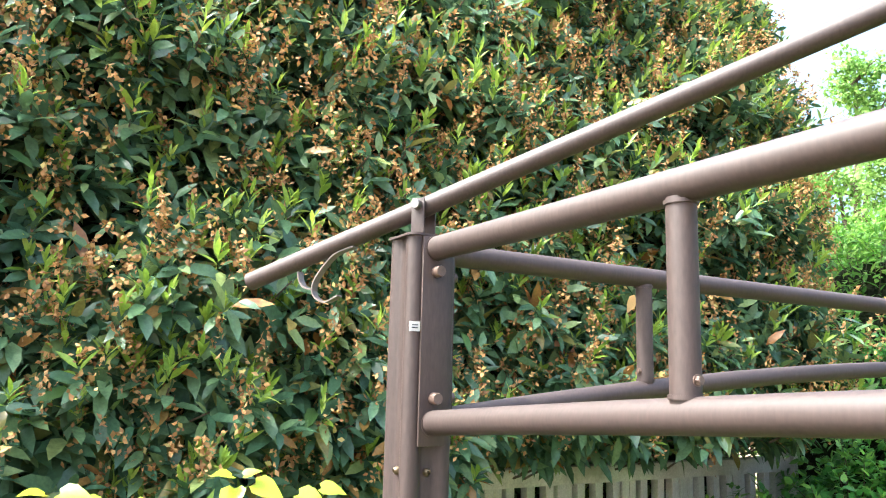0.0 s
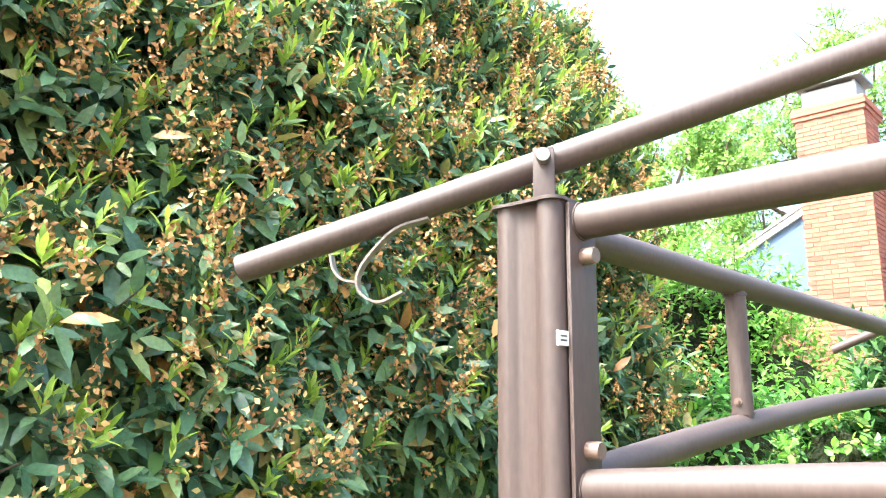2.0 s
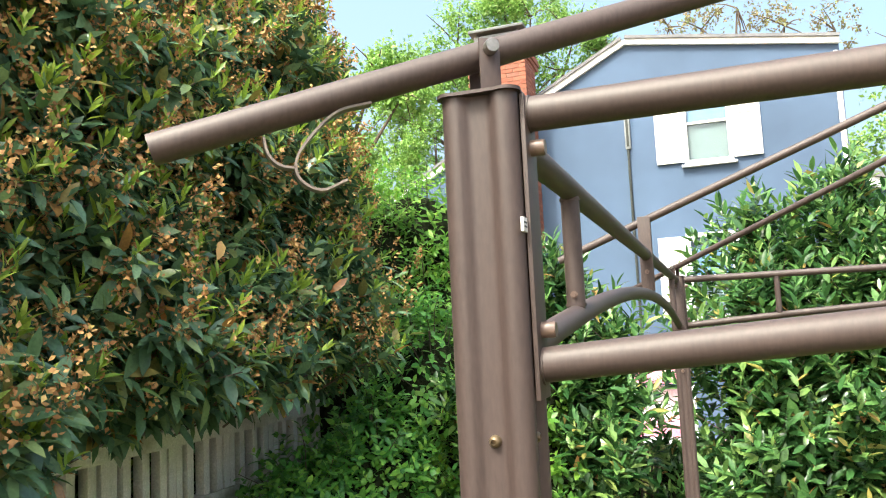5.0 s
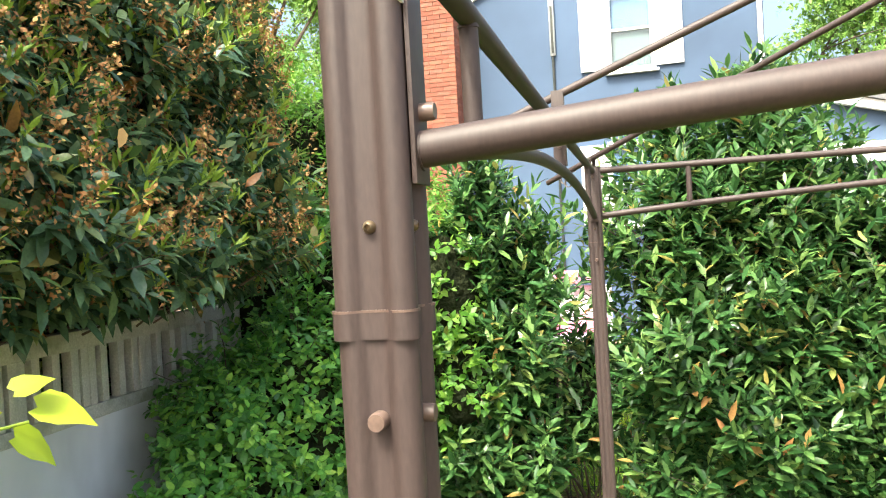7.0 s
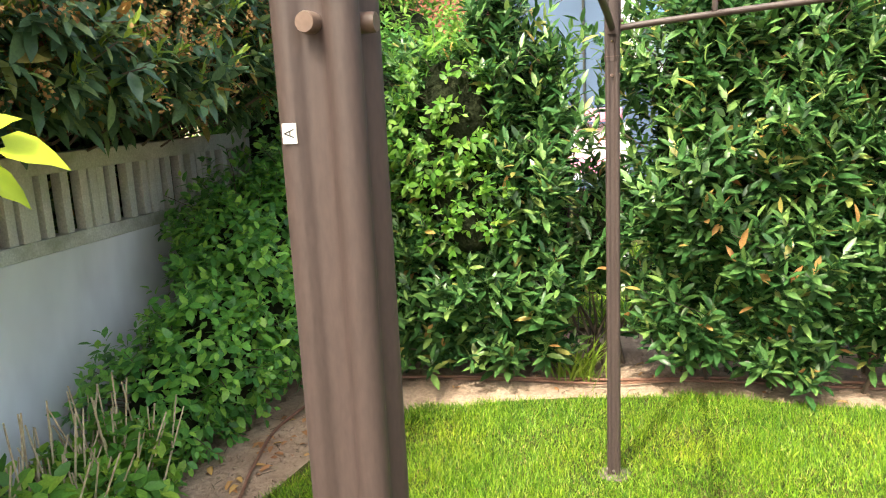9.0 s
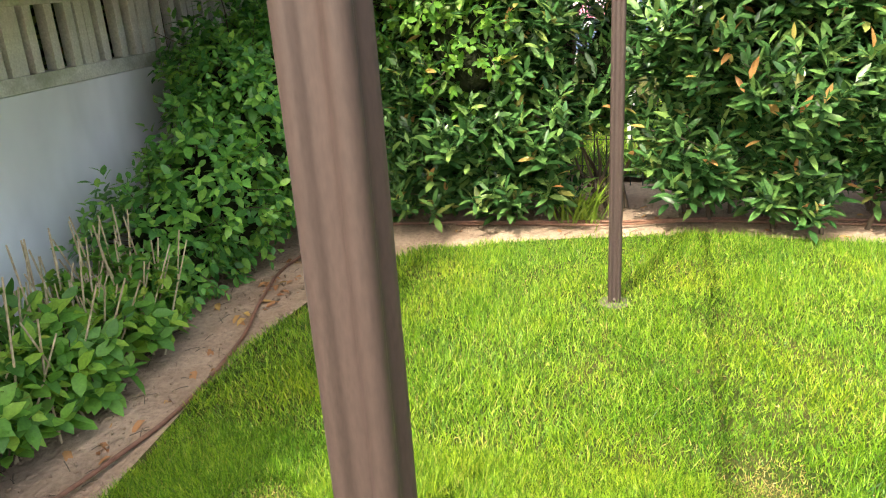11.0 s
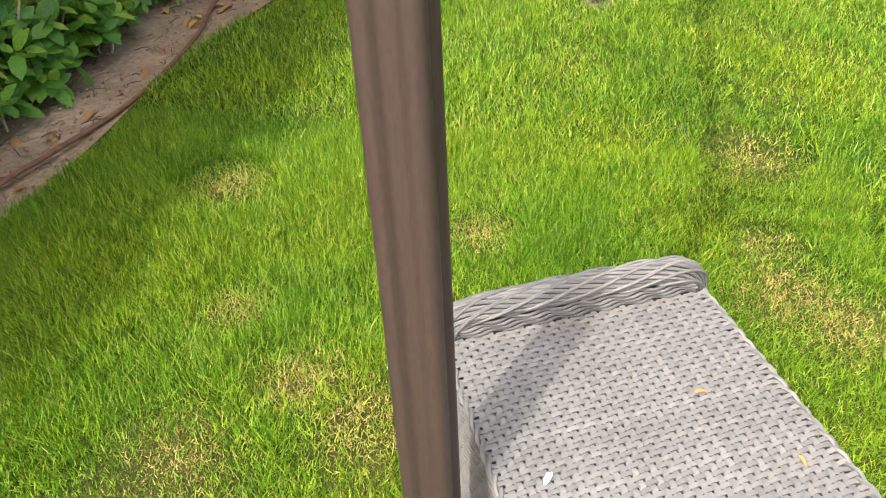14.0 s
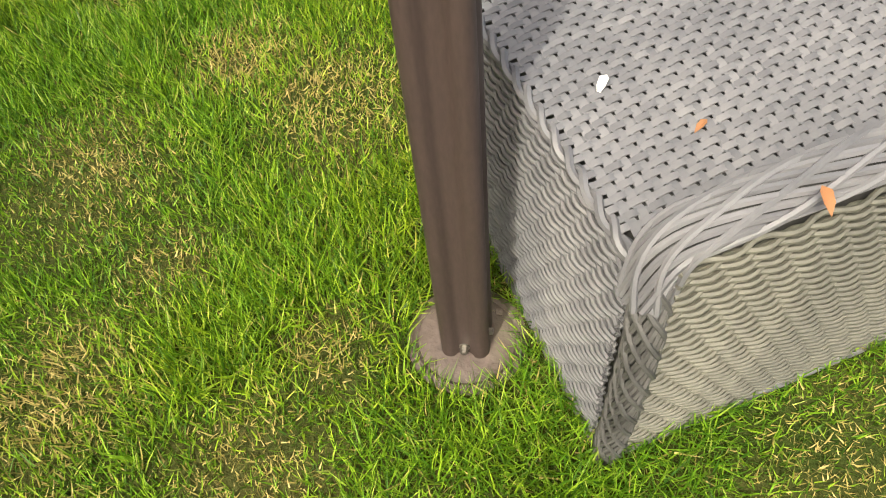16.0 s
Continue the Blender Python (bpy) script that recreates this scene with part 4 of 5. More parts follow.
# clipped hedge beyond the lawn, plant by plant
def laurel_bush(x, y, rx, ry, top, low, count, label, seed, leaf=0.125):
    bush = thing("laurel_bush", label, "bush", None, "laurel hedge beyond the lawn")
    n = count
    z = RNG.uniform(0, 1, n)
    z = low + (top - low) * z
    k = (z - low) / (top - low)
    prof = np.where(k < 0.25, 0.72 + 1.1 * k, 1.0) * np.where(k > 0.6, np.sqrt(np.clip(1 - ((k - 0.6) / 0.42) ** 2, 0.02, 1)), 1.0)
    ang = np.where(RNG.uniform(0, 1, n) < 0.8, RNG.uniform(math.pi * 0.5, math.pi * 1.5, n), RNG.uniform(0, 2 * math.pi, n))
    p = np.stack([x + rx * prof * np.cos(ang), y + ry * prof * np.sin(ang), z], axis=1)
    o = lumps(p, 2.6, 0.22, seed) + lumps(p, 6.5, 0.10, seed + 3) + RNG.uniform(-0.24, 0.05, n)
    out = np.stack([np.cos(ang), np.sin(ang), np.clip(k - 0.5, 0, 1) * 1.3], axis=1)
    p += out * o[:, None]
    rot, size, pos, tips, td = shoots(p, out + [0, 0, 0.65], 0.21, 11, leaf * 0.92, 0.76, 0.06, 0.95)
    merged("leaves", SLIM, rot, size, pos, M_CHERRY, bush, "glossy green laurel leaves")
    b0 = np.stack([RNG.normal(x + 0.1, 0.12, 9), RNG.normal(y, ry * 0.45, 9), np.full(9, -0.02)], axis=1)
    b1 = b0 + np.stack([RNG.normal(0, 0.12, 9), RNG.normal(0, 0.15, 9), np.full(9, (top - low) * 0.6)], axis=1)
    stems("stem_growth", b0, b1, 0.014, bush)
    stems("twig_growth", p[::6] - out[::6] * 0.2, tips[::6], 0.005, bush)
    # solid core whose dark colour paints the bush's inner shade
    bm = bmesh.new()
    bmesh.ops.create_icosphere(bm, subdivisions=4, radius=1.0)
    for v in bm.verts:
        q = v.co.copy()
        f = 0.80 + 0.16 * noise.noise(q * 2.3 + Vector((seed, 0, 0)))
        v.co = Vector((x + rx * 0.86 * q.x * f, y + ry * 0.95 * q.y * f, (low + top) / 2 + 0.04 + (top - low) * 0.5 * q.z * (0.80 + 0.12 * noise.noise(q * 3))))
    part("shade_core", bm, M_INNER_SHADE, bush, "solid core coloured dark for the shade inside the foliage")
    return bush


HEDGE = [(4.00, 1.08, 0.44, 0.32, 1.80, 0.04, 620), (3.98, 0.68, 0.40, 0.20, 2.22, 0.03, 560), (3.96, 0.44, 0.38, 0.13, 1.88, 0.04, 330), (4.02, 0.14, 0.30, 0.15, 1.14, 0.46, 120), (4.00, -0.38, 0.48, 0.27, 2.38, 0.14, 860), (4.02, -0.86, 0.50, 0.34, 2.56, 0.06, 1150),
         (4.06, -1.40, 0.50, 0.38, 2.00, 0.14, 800), (4.10, -2.05, 0.52, 0.48, 2.05, 0.16, 760), (4.15, -3.0, 0.54, 0.60, 2.2, 0.2, 520), (4.2, -4.0, 0.54, 0.62, 2.2, 0.2, 360)]
for i, (x, y, rx, ry, top, low, count) in enumerate(HEDGE):
    laurel_bush(x, y, rx, ry, top, low, count, "green laurel bush with long glossy leaves beside the soil bed", 11.0 + i * 5)


def round_bush(name, label, category, blobs, count, leaf, material, shape, spread=1.0, up=0.5, seed=1.0, per=7, length=0.12, core=True, group=""):
    """A bush from several rounded masses (x, y, z, rx, ry, rz)."""
    bush = thing(name, label, category, None, group)
    vol = np.array([b[3] * b[4] + b[4] * b[5] for b in blobs])
    vol = vol / vol.sum()
    P, O = [], []
    for b, w in zip(blobs, vol):
        n = int(count * w)
        d = unit(RNG.normal(0, 1, (n, 3)))
        p = np.array(b[:3]) + d * np.array(b[3:])
        p += d * (lumps(p, 3.0, 0.14, seed) + RNG.uniform(-0.12, 0.04, n))[:, None]
        P.append(p)
        O.append(d)
    P, O = np.concatenate(P), np.concatenate(O)
    keep = P[:, 2] > 0.02
    P, O = P[keep], O[keep]
    rot, size, pos, tips, td = shoots(P, O, length, per, leaf, spread, 0.15, up)
    merged("leaves", shape, rot, size, pos, material, bush, "")
    stems("twig_growth", P[::5] - O[::5] * 0.15, tips[::5], 0.004, bush)
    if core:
        # dark solid masses in place of the shaded interior
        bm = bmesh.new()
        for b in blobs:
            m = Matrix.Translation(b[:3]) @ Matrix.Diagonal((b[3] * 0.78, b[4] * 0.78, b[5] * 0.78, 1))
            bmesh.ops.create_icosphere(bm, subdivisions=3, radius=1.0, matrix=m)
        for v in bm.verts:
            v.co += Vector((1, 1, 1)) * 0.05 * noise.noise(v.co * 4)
        part("shade_core", bm, M_INNER_SHADE, bush, "solid core coloured dark for the shade inside the foliage")
    return bush


round_bush("shrub", "dense dark green shrub with rounded leaves against the fence", "shrub",
           [(2.80, 1.96, 0.44, 0.34, 0.24, 0.40), (3.18, 1.92, 0.68, 0.44, 0.30, 0.52), (2.44, 2.03, 0.30, 0.30, 0.18, 0.28), (3.55, 1.78, 0.85, 0.42, 0.38, 0.60), (3.12, 1.97, 0.92, 0.34, 0.24, 0.30)], 2500, 0.070, M_SHRUB, WIDE, 1.0, 0.45, 21.0, 7, 0.11)
round_bush("shrub", "dark green leafy shrub in the garden corner", "shrub",
           [(4.15, 1.6, 1.1, 0.48, 0.45, 0.95), (4.35, 2.15, 1.35, 0.55, 0.55, 0.9), (4.0, 1.3, 0.6, 0.35, 0.3, 0.55)], 1500, 0.07, M_SHRUB, WIDE, 1.0, 0.45, 31.0, 7, 0.14)
round_bush("shrub", "tall bright green shrub with fine sunlit leaves", "shrub",
           [(5.3, 1.85, 1.75, 0.7, 0.7, 0.75), (5.2, 2.45, 2.2, 0.75, 0.6, 0.85), (5.0, 1.35, 1.4, 0.5, 0.45, 0.6), (5.4, 2.2, 2.65, 0.5, 0.5, 0.5), (5.3, 3.1, 1.9, 0.6, 0.6, 1.1)], 2300, 0.085, M_BRIGHT, LEAF, 0.95, 0.7, 41.0, 8, 0.2)
round_bush("shrub", "small bright green bush among the laurels", "shrub",
           [(3.72, 0.92, 1.55, 0.28, 0.28, 0.38), (3.66, 0.85, 1.05, 0.24, 0.24, 0.32), (3.80, 1.05, 1.25, 0.3, 0.3, 0.4)], 620, 0.062, M_BRIGHT, WIDE, 1.0, 0.45, 47.0, 6, 0.1)

# ---- planting along the bed ----
def leafy_plant(name, label, x, y, r, h, count, leaf, material, shape, seed):
    pl = thing(name, label, "plant")
    n = count
    a, q = RNG.uniform(0, 2 * math.pi, n), np.sqrt(RNG.uniform(0, 1, n))
    z = h * RNG.uniform(0.15, 1.0, n) * (1.05 - 0.5 * q ** 2)
    base = np.stack([x + r * q * np.cos(a), y + 0.7 * r * q * np.sin(a), z], axis=1)
    out = np.stack([np.cos(a) * q, np.sin(a) * q, np.full(n, 0.5)], axis=1)
    rot, size, pos, tips, _ = shoots(base, out, 0.06, 5, leaf, 1.1, 0.1, 0.5)
    merged("leaves", shape, rot, size, pos, material, pl, "")
    g = np.stack([x + 0.35 * r * np.cos(a), y + 0.3 * r * np.sin(a), np.zeros(n)], axis=1)
    stems("stem_growth", g[::3], tips[::3], 0.004, pl)
    return pl


M_HYDR = foliage("hydrangea_leaf", [(0.0, (0.08, 0.22, 0.04)), (0.6, (0.18, 0.40, 0.06)), (1.0, (0.36, 0.56, 0.08))], rough=0.5, through_light=0.4)
for x, y, r, h, k in ((1.14, 1.92, 0.34, 0.42, 170), (1.56, 1.93, 0.32, 0.42, 170), (1.90, 1.93, 0.26, 0.40, 120), (0.68, 1.92, 0.36, 0.42, 150)):
    pl = leafy_plant("hydrangea", "cut-back hydrangea with dry stalks and fresh green leaves on the soil", x, y, r, h, k, 0.100, M_HYDR, WIDE, x)
    bm = bmesh.new()
    for i in range(26):
        a0 = Vector((x + RNG.normal(0, r * 0.35), y + RNG.normal(0, r * 0.25), 0.0))
        b0 = a0 + Vector((RNG.normal(0, 0.09), RNG.normal(0, 0.07), h * RNG.uniform(1.0, 1.6)))
        tube(bm, [a0, (a0 + b0) / 2 + Vector((RNG.normal(0, 0.015), RNG.normal(0, 0.015), 0)), b0], [0.0050, 0.0044, 0.0034], 5)
    own = random.Random(int(x * 100))
    for i in range(22):
        a0 = Vector((x + own.gauss(0, r * 0.4), y + own.gauss(0, r * 0.22), 0.0))
        b0 = a0 + Vector((own.gauss(0, 0.14), own.gauss(0, 0.09), h * own.uniform(0.7, 1.15)))
        tube(bm, [a0, (a0 + b0) / 2 + Vector((own.gauss(0, 0.02), own.gauss(0, 0.02), 0)), b0], [0.0048, 0.0042, 0.0032], 5)
    tagged(part("dry_stalk", bm, M_DEADSTALK, pl, "bare straw-coloured stalks"), kind="stuff")
    n = 30
    tp = np.stack([RNG.normal(x, r * 0.5, n), RNG.normal(y - 0.04, r * 0.3, n), RNG.uniform(0.4, 0.9, n) * h], axis=1)
    rot, size, pos, _, _ = shoots(tp, np.tile([[0, -0.3, 1.0]], (n, 1)), 0.05, 4, 0.045, 0.8, 0.0, 0.7)
    merged("young_leaves", WIDE, rot, size, pos, M_TIP, pl, "yellow-green young leaves")

# clump of strap leaves by the far bed
clump = thing("grass_clump", "clump of long yellow-green strap leaves on the soil", "plant")
n = 90
a = RNG.uniform(0, 2 * math.pi, n)
bp_ = np.stack([3.84 + RNG.normal(0, 0.05, n), 0.27 + RNG.normal(0, 0.07, n), np.zeros(n)], axis=1)
dr = np.stack([np.cos(a) * 0.6, np.sin(a) * 0.6, RNG.uniform(0.5, 1.4, n)], axis=1)
sv = np.array([(-0.02, 0, 0), (0.02, 0, 0), (-0.022, 0.4, 0.02), (0.022, 0.4, 0.02), (-0.015, 0.75, -0.06), (0.015, 0.75, -0.06), (0, 1, -0.2)], float)
sf = np.array([(0, 1, 3), (0, 3, 2), (2, 3, 5), (2, 5, 4), (4, 5, 6)], int)
merged("strap_leaves", (sv, sf), turn_to(dr, np.tile([[0, 0, 1.0]], (n, 1)) + RNG.normal(0, 0.2, (n, 3))), RNG.uniform(0.16, 0.36, n), bp_, M_TIP, clump, "")

# lime-leaved young tree beside the hedge
lime = thing("young_tree", "young tree with bright lime-yellow heart-shaped leaves", "tree")
bm = bmesh.new()
tube(bm, smooth_path([(-0.06, 1.02, -0.05), (-0.05, 1.0, 0.8), (-0.04, 0.97, 1.4), (-0.02, 0.9, 1.62)], 5), [0.012] * 11 + [0.009] * 5, 8)
part("trunk", bm, M_BARK, lime)
for tip in ((0.38, 0.66, 1.60), (0.02, 0.74, 1.71), (0.12, 0.68, 1.69), (-0.28, 0.76, 1.70), (0.30, 0.72, 1.55)):
    bm = bmesh.new()
    s0 = Vector((-0.03, 0.95, 1.48))
    tube(bm, smooth_path([s0, s0.lerp(Vector(tip), 0.5) + Vector((0, 0, 0.03)), tip], 5), 0.0022, 6)
    part("branch", bm, M_TIP, lime, "thin pale green branch")
hv = [(0, 0.05, 0), (-0.2, -0.06, 0.03), (-0.42, 0.14, 0.09), (-0.40, 0.42, 0.08), (-0.2, 0.74, 0.02), (0, 1.05, -0.12), (0.2, 0.74, 0.02), (0.40, 0.42, 0.08), (0.42, 0.14, 0.09), (0.2, -0.06, 0.03), (0, 0.38, 0.0), (0, 0.7, -0.03)]
hf = [(0, 1, 2, 10), (2, 3, 10), (3, 4, 11, 10), (4, 5, 11), (0, 10, 8, 9), (10, 7, 8), (10, 11, 6, 7), (11, 5, 6)]
hm = bpy.data.meshes.new("leaf")
hm.from_pydata(hv, [], hf)
smooth(hm, 80)
hm.materials.append(M_LIME)
LIME_LEAVES = [(0.385, 0.655, 1.62, 0.4, -0.5, -0.25, 0.085), (0.36, 0.665, 1.645, 0.5, -0.3, 0.15, 0.055), (0.36, 0.67, 1.585, 0.5, -0.3, -0.5, 0.075), (0.31, 0.70, 1.60, -0.2, -0.4, -0.6, 0.085), (0.33, 0.68, 1.625, -0.5, -0.3, -0.1, 0.05), (0.30, 0.71, 1.57, 0.1, -0.5, -0.6, 0.08),
               (0.01, 0.735, 1.735, -0.6, -0.2, 0.1, 0.045), (0.03, 0.735, 1.735, 0.6, -0.2, 0.2, 0.035), (0.015, 0.73, 1.715, -0.3, -0.5, -0.5, 0.06), (0.05, 0.73, 1.72, 0.6, -0.4, -0.3, 0.065), (0.12, 0.68, 1.705, 0.5, -0.4, -0.2, 0.06), (0.16, 0.67, 1.715, 0.6, -0.3, -0.1, 0.05), (-0.28, 0.755, 1.715, 0.5, -0.3, 0.0, 0.055), (-0.30, 0.75, 1.715, -0.5, -0.3, 0.1, 0.05), (-0.24, 0.75, 1.70, 0.6, -0.2, -0.2, 0.05), (-0.16, 0.74, 1.695, 0.6, -0.2, -0.2, 0.04)]
for x, y, z, dx, dy, dz, s in LIME_LEAVES:
    r = turn_to(np.array([[dx, dy, dz]]), np.array([[-0.3, -0.4, 0.8]]))[0]
    o = new("leaf", hm)
    o.parent = lime
    o.matrix_basis = Matrix.Translation((x, y, z)) @ Matrix([list(map(float, q)) for q in r]).to_4x4() @ Matrix.Diagonal((s * 0.95, s, s, 1))

# soaker hose along the bed's edge
bm = bmesh.new()
hp = smooth_path([(-1.0, 1.55, 0.004), (0.0, 1.56, 0.006), (0.88, 1.545, 0.006), (1.19, 1.50, 0.006), (1.46, 1.455, 0.008), (1.70, 1.462, 0.006), (1.93, 1.49, 0.006), (2.17, 1.535, 0.006), (2.5, 1.64, 0.006), (2.96, 1.725, 0.004), (3.55, 1.58, 0.004), (3.72, 1.05, 0.006), (3.78, 0.5, 0.006), (3.82, 0.0, 0.012), (3.95, -0.6, 0.006), (3.98, -1.5, 0.006), (4.0, -3.0, 0.004)], 8)
tube(bm, hp, 0.0085, 8)
tagged(part("garden_hose", bm, M_HOSE), "reddish brown soaker hose lying on the soil", "hose")
bm = bmesh.new()
tube(bm, smooth_path([(3.70, 1.0, 0.004), (3.74, 0.55, 0.006), (3.72, 0.1, 0.02), (3.86, -0.35, 0.01), (3.9, -1.1, 0.004), (3.93, -2.4, 0.004)], 8), 0.007, 8)
tagged(part("garden_hose", bm, M_HOSE), "second thin brown hose on the far bed", "hose")

# fallen leaves on the soil and lawn, and bits on the stool
fl = bpy.data.meshes.new("fallen_leaf")
fl.from_pydata([tuple(q) for q in LEAF[0] * np.array([1.1, 1.0, 2.2])], [], [tuple(int(i) for i in q) for q in LEAF[1]])
smooth(fl, 80)
fl.materials.append(M_DEADLEAF)
for k in range(120):
    if k < 70:
        x, y = RNG.uniform(0.6, 3.3), RNG.uniform(1.5, 2.1)
        if k % 3 == 0:
            x, y = RNG.normal(2.75, 0.2), RNG.normal(1.62, 0.1)
    else:
        x, y = RNG.uniform(3.6, 4.2), RNG.uniform(-2.2, 1.1)
    o = new("fallen_leaf", fl)
    s = RNG.uniform(0.04, 0.085)
    o.matrix_basis = pose(x, y, soil_height(x, y) + 0.006, RNG.normal(0, 12), RNG.normal(0, 12), RNG.uniform(0, 360)) @ Matrix.Diagonal((s, s, s, 1))
    tagged(o, "dry orange-brown leaf fallen on the soil", "leaf", "fallen leaves")
bm = bmesh.new()
for k in range(160):
    x, y = (RNG.uniform(0.4, 3.4), RNG.uniform(1.48, 2.1)) if k < 110 else (RNG.uniform(3.6, 4.2), RNG.uniform(-2.2, 1.1))
    a = RNG.uniform(0, math.pi)
    l = RNG.uniform(0.02, 0.09)
    d = Vector((math.cos(a) * l, math.sin(a) * l, RNG.normal(0, 0.004)))
    p0 = Vector((x, y, soil_height(x, y) + 0.006))
    tube(bm, [p0, p0 + d * 0.5 + Vector((0, 0, 0.004)), p0 + d], 0.0016, 4)
tagged(part("twig_litter", bm, M_BARK), "small dry twigs scattered on the soil", "twigs", "", "stuff")
n = 1500
pp = np.stack([np.where(np.arange(n) < 950, RNG.uniform(0.2, 3.4, n), RNG.uniform(3.55, 4.3, n)), np.where(np.arange(n) < 950, RNG.uniform(1.42, 2.15, n), RNG.uniform(-2.4, 1.3, n)), np.zeros(n)], axis=1)
merged("soil_clods", OCTA, turn_to(RNG.normal(0, 1, (n, 3)), RNG.normal(0, 1, (n, 3))), RNG.uniform(0.002, 0.009, n), pp, M_SOIL, None, "small clods and pebbles on the soil", "stuff", "soil")
for x, y, z, s, m, a in ((0.076, -0.123, 0.356, 0.022, "w", 70), (0.24, -0.30, 0.356, 0.018, "d", 10), (0.03, -0.20, 0.356, 0.016, "d", 50), (0.16, -0.40, 0.356, 0.016, "d", 120), (-0.078, -0.250, 0.414, 0.022, "d", 100)):
    me = fl
    o = new("leaf_scrap", me)
    if m == "w":
        o.data = fl.copy()
        o.data.materials.clear()
        o.data.materials.append(M_LABEL)
    o.matrix_basis = pose(x, y, z, 4, 3, a) @ Matrix.Diagonal((s, s, s, 1))
    tagged(o, "small dry leaf scrap lying on the rattan stool", "leaf", "scraps on the stool")

# wire fence behind the laurels
wire = thing("wire_fence", "low dark wire fence behind the laurel stems", "fence")
for z in (0.12, 0.3, 0.48):
    bm = bmesh.new()
    tube(bm, [(4.66, 1.4, z), (4.66, -4.5, z)], 0.003, 5)
    part("wire", bm, M_WIRE, wire)
bm = bmesh.new()
tube(bm, [(0, 0, -0.05), (0, 0, 0.55)], 0.005, 6)
wp = part("picket", bm, M_WIRE, wire, "", pose(4.66, 1.4, 0))
for k in range(1, 74):
    same_mesh(wp, wire, pose(4.66, 1.4 - 0.08 * k, 0))
# neighbour's lawn beyond
bm = bmesh.new()
bm.faces.new([bm.verts.new(q) for q in ((4.75, -9, 0.02), (12, -9, 0.02), (12, 9, 0.02), (4.75, 9, 0.02))])
tagged(part("neighbour_lawn", bm, M_TURF), "green lawn of the neighbouring garden", "lawn", "", "structure")
n = 14000
gp = np.stack([RNG.uniform(4.75, 7.6, n), RNG.uniform(-3, 1.5, n), np.full(n, 0.02)], axis=1)
gv = np.array([(-0.5, 0, 0), (0.5, 0, 0), (0, 1, 0.2)], float)
ln = RNG.normal(0, 0.4, (n, 3))
ln[:, 2] = 1
merged("grass", (gv, np.array([(0, 1, 2)])), turn_to(ln, RNG.normal(0, 1, (n, 3))), np.stack([np.full(n, 0.012), np.full(n, 0.07), np.full(n, 0.07)], axis=1), gp, M_GRASS, None, "neighbour's bright green grass", "stuff", "grass")

# white garden chair with pink cushions in the neighbour's garden
chair = thing("garden_chair", "white garden chair with pink cushions, half hidden by leaves", "chair", pose(6.0, 0.36, 0.56))
for lo, hi, mt, nm in (((-0.25, -0.28, 0.38), (0.25, 0.28, 0.43), M_WHITE, "seat"), ((0.2, -0.28, 0.43), (0.25, 0.28, 0.80), M_WHITE, "backrest"), ((-0.22, -0.24, 0.43), (0.19, 0.24, 0.53), M_PINK, "seat_cushion"), ((0.10, -0.22, 0.82), (0.24, 0.22, 0.93), M_PINK, "head_cushion")):
    bm = bmesh.new()
    box(bm, lo, hi, 0.015)
    part(nm, bm, mt, chair)
for x in (-0.22, 0.22):
    for y in (-0.25, 0.25):
        bm = bmesh.new()
        box(bm, (x - 0.02, y - 0.02, -0.54), (x + 0.02, y + 0.02, 0.39), 0.004)
        part("leg", bm, M_WHITE, chair)

# ---- blue house ----
house = thing("house", "blue stuccoed two-storey house with white trim and shutters", "house")
HX = 12.5
RAKE = [(5.6, 4.20), (1.01, 6.63), (-2.24, 6.10)]


def wall_with_holes(outline, holes, x0, x1):
    """A gable wall in the y-z plane, cut by upright slices so that the openings go through."""
    bm = bmesh.new()
    ys = sorted({y for y, _ in outline} | {h for q in holes for h in (q[0], q[1])})

    def top_at(y):
        pts = sorted(outline)
        for (ya, za), (yb, zb) in zip(pts, pts[1:]):
            if ya <= y <= yb and yb > ya:
                return za + (zb - za) * (y - ya) / (yb - ya)
        return pts[0][1]
    for ya, yb in zip(ys, ys[1:]):
        cuts = sorted((h[2], h[3]) for h in holes if h[0] <= ya and h[1] >= yb)
        z = -0.1
        for lo, hi in cuts + [(None, None)]:
            if lo is None:
                q = [(ya, z), (yb, z), (yb, top_at(yb)), (ya, top_at(ya))]
            else:
                q = [(ya, z), (yb, z), (yb, lo), (ya, lo)]
                z = hi
            f = [bm.verts.new((x0, *c)) for c in q]
            b = [bm.verts.new((x1, *c)) for c in q]
            bm.faces.new(f)
            bm.faces.new(b[::-1])
            for k in range(4):
                bm.faces.new((f[k], f[(k + 1) % 4], b[(k + 1) % 4], b[k]))
    bmesh.ops.remove_doubles(bm, verts=bm.verts, dist=0.0005)
    return bm


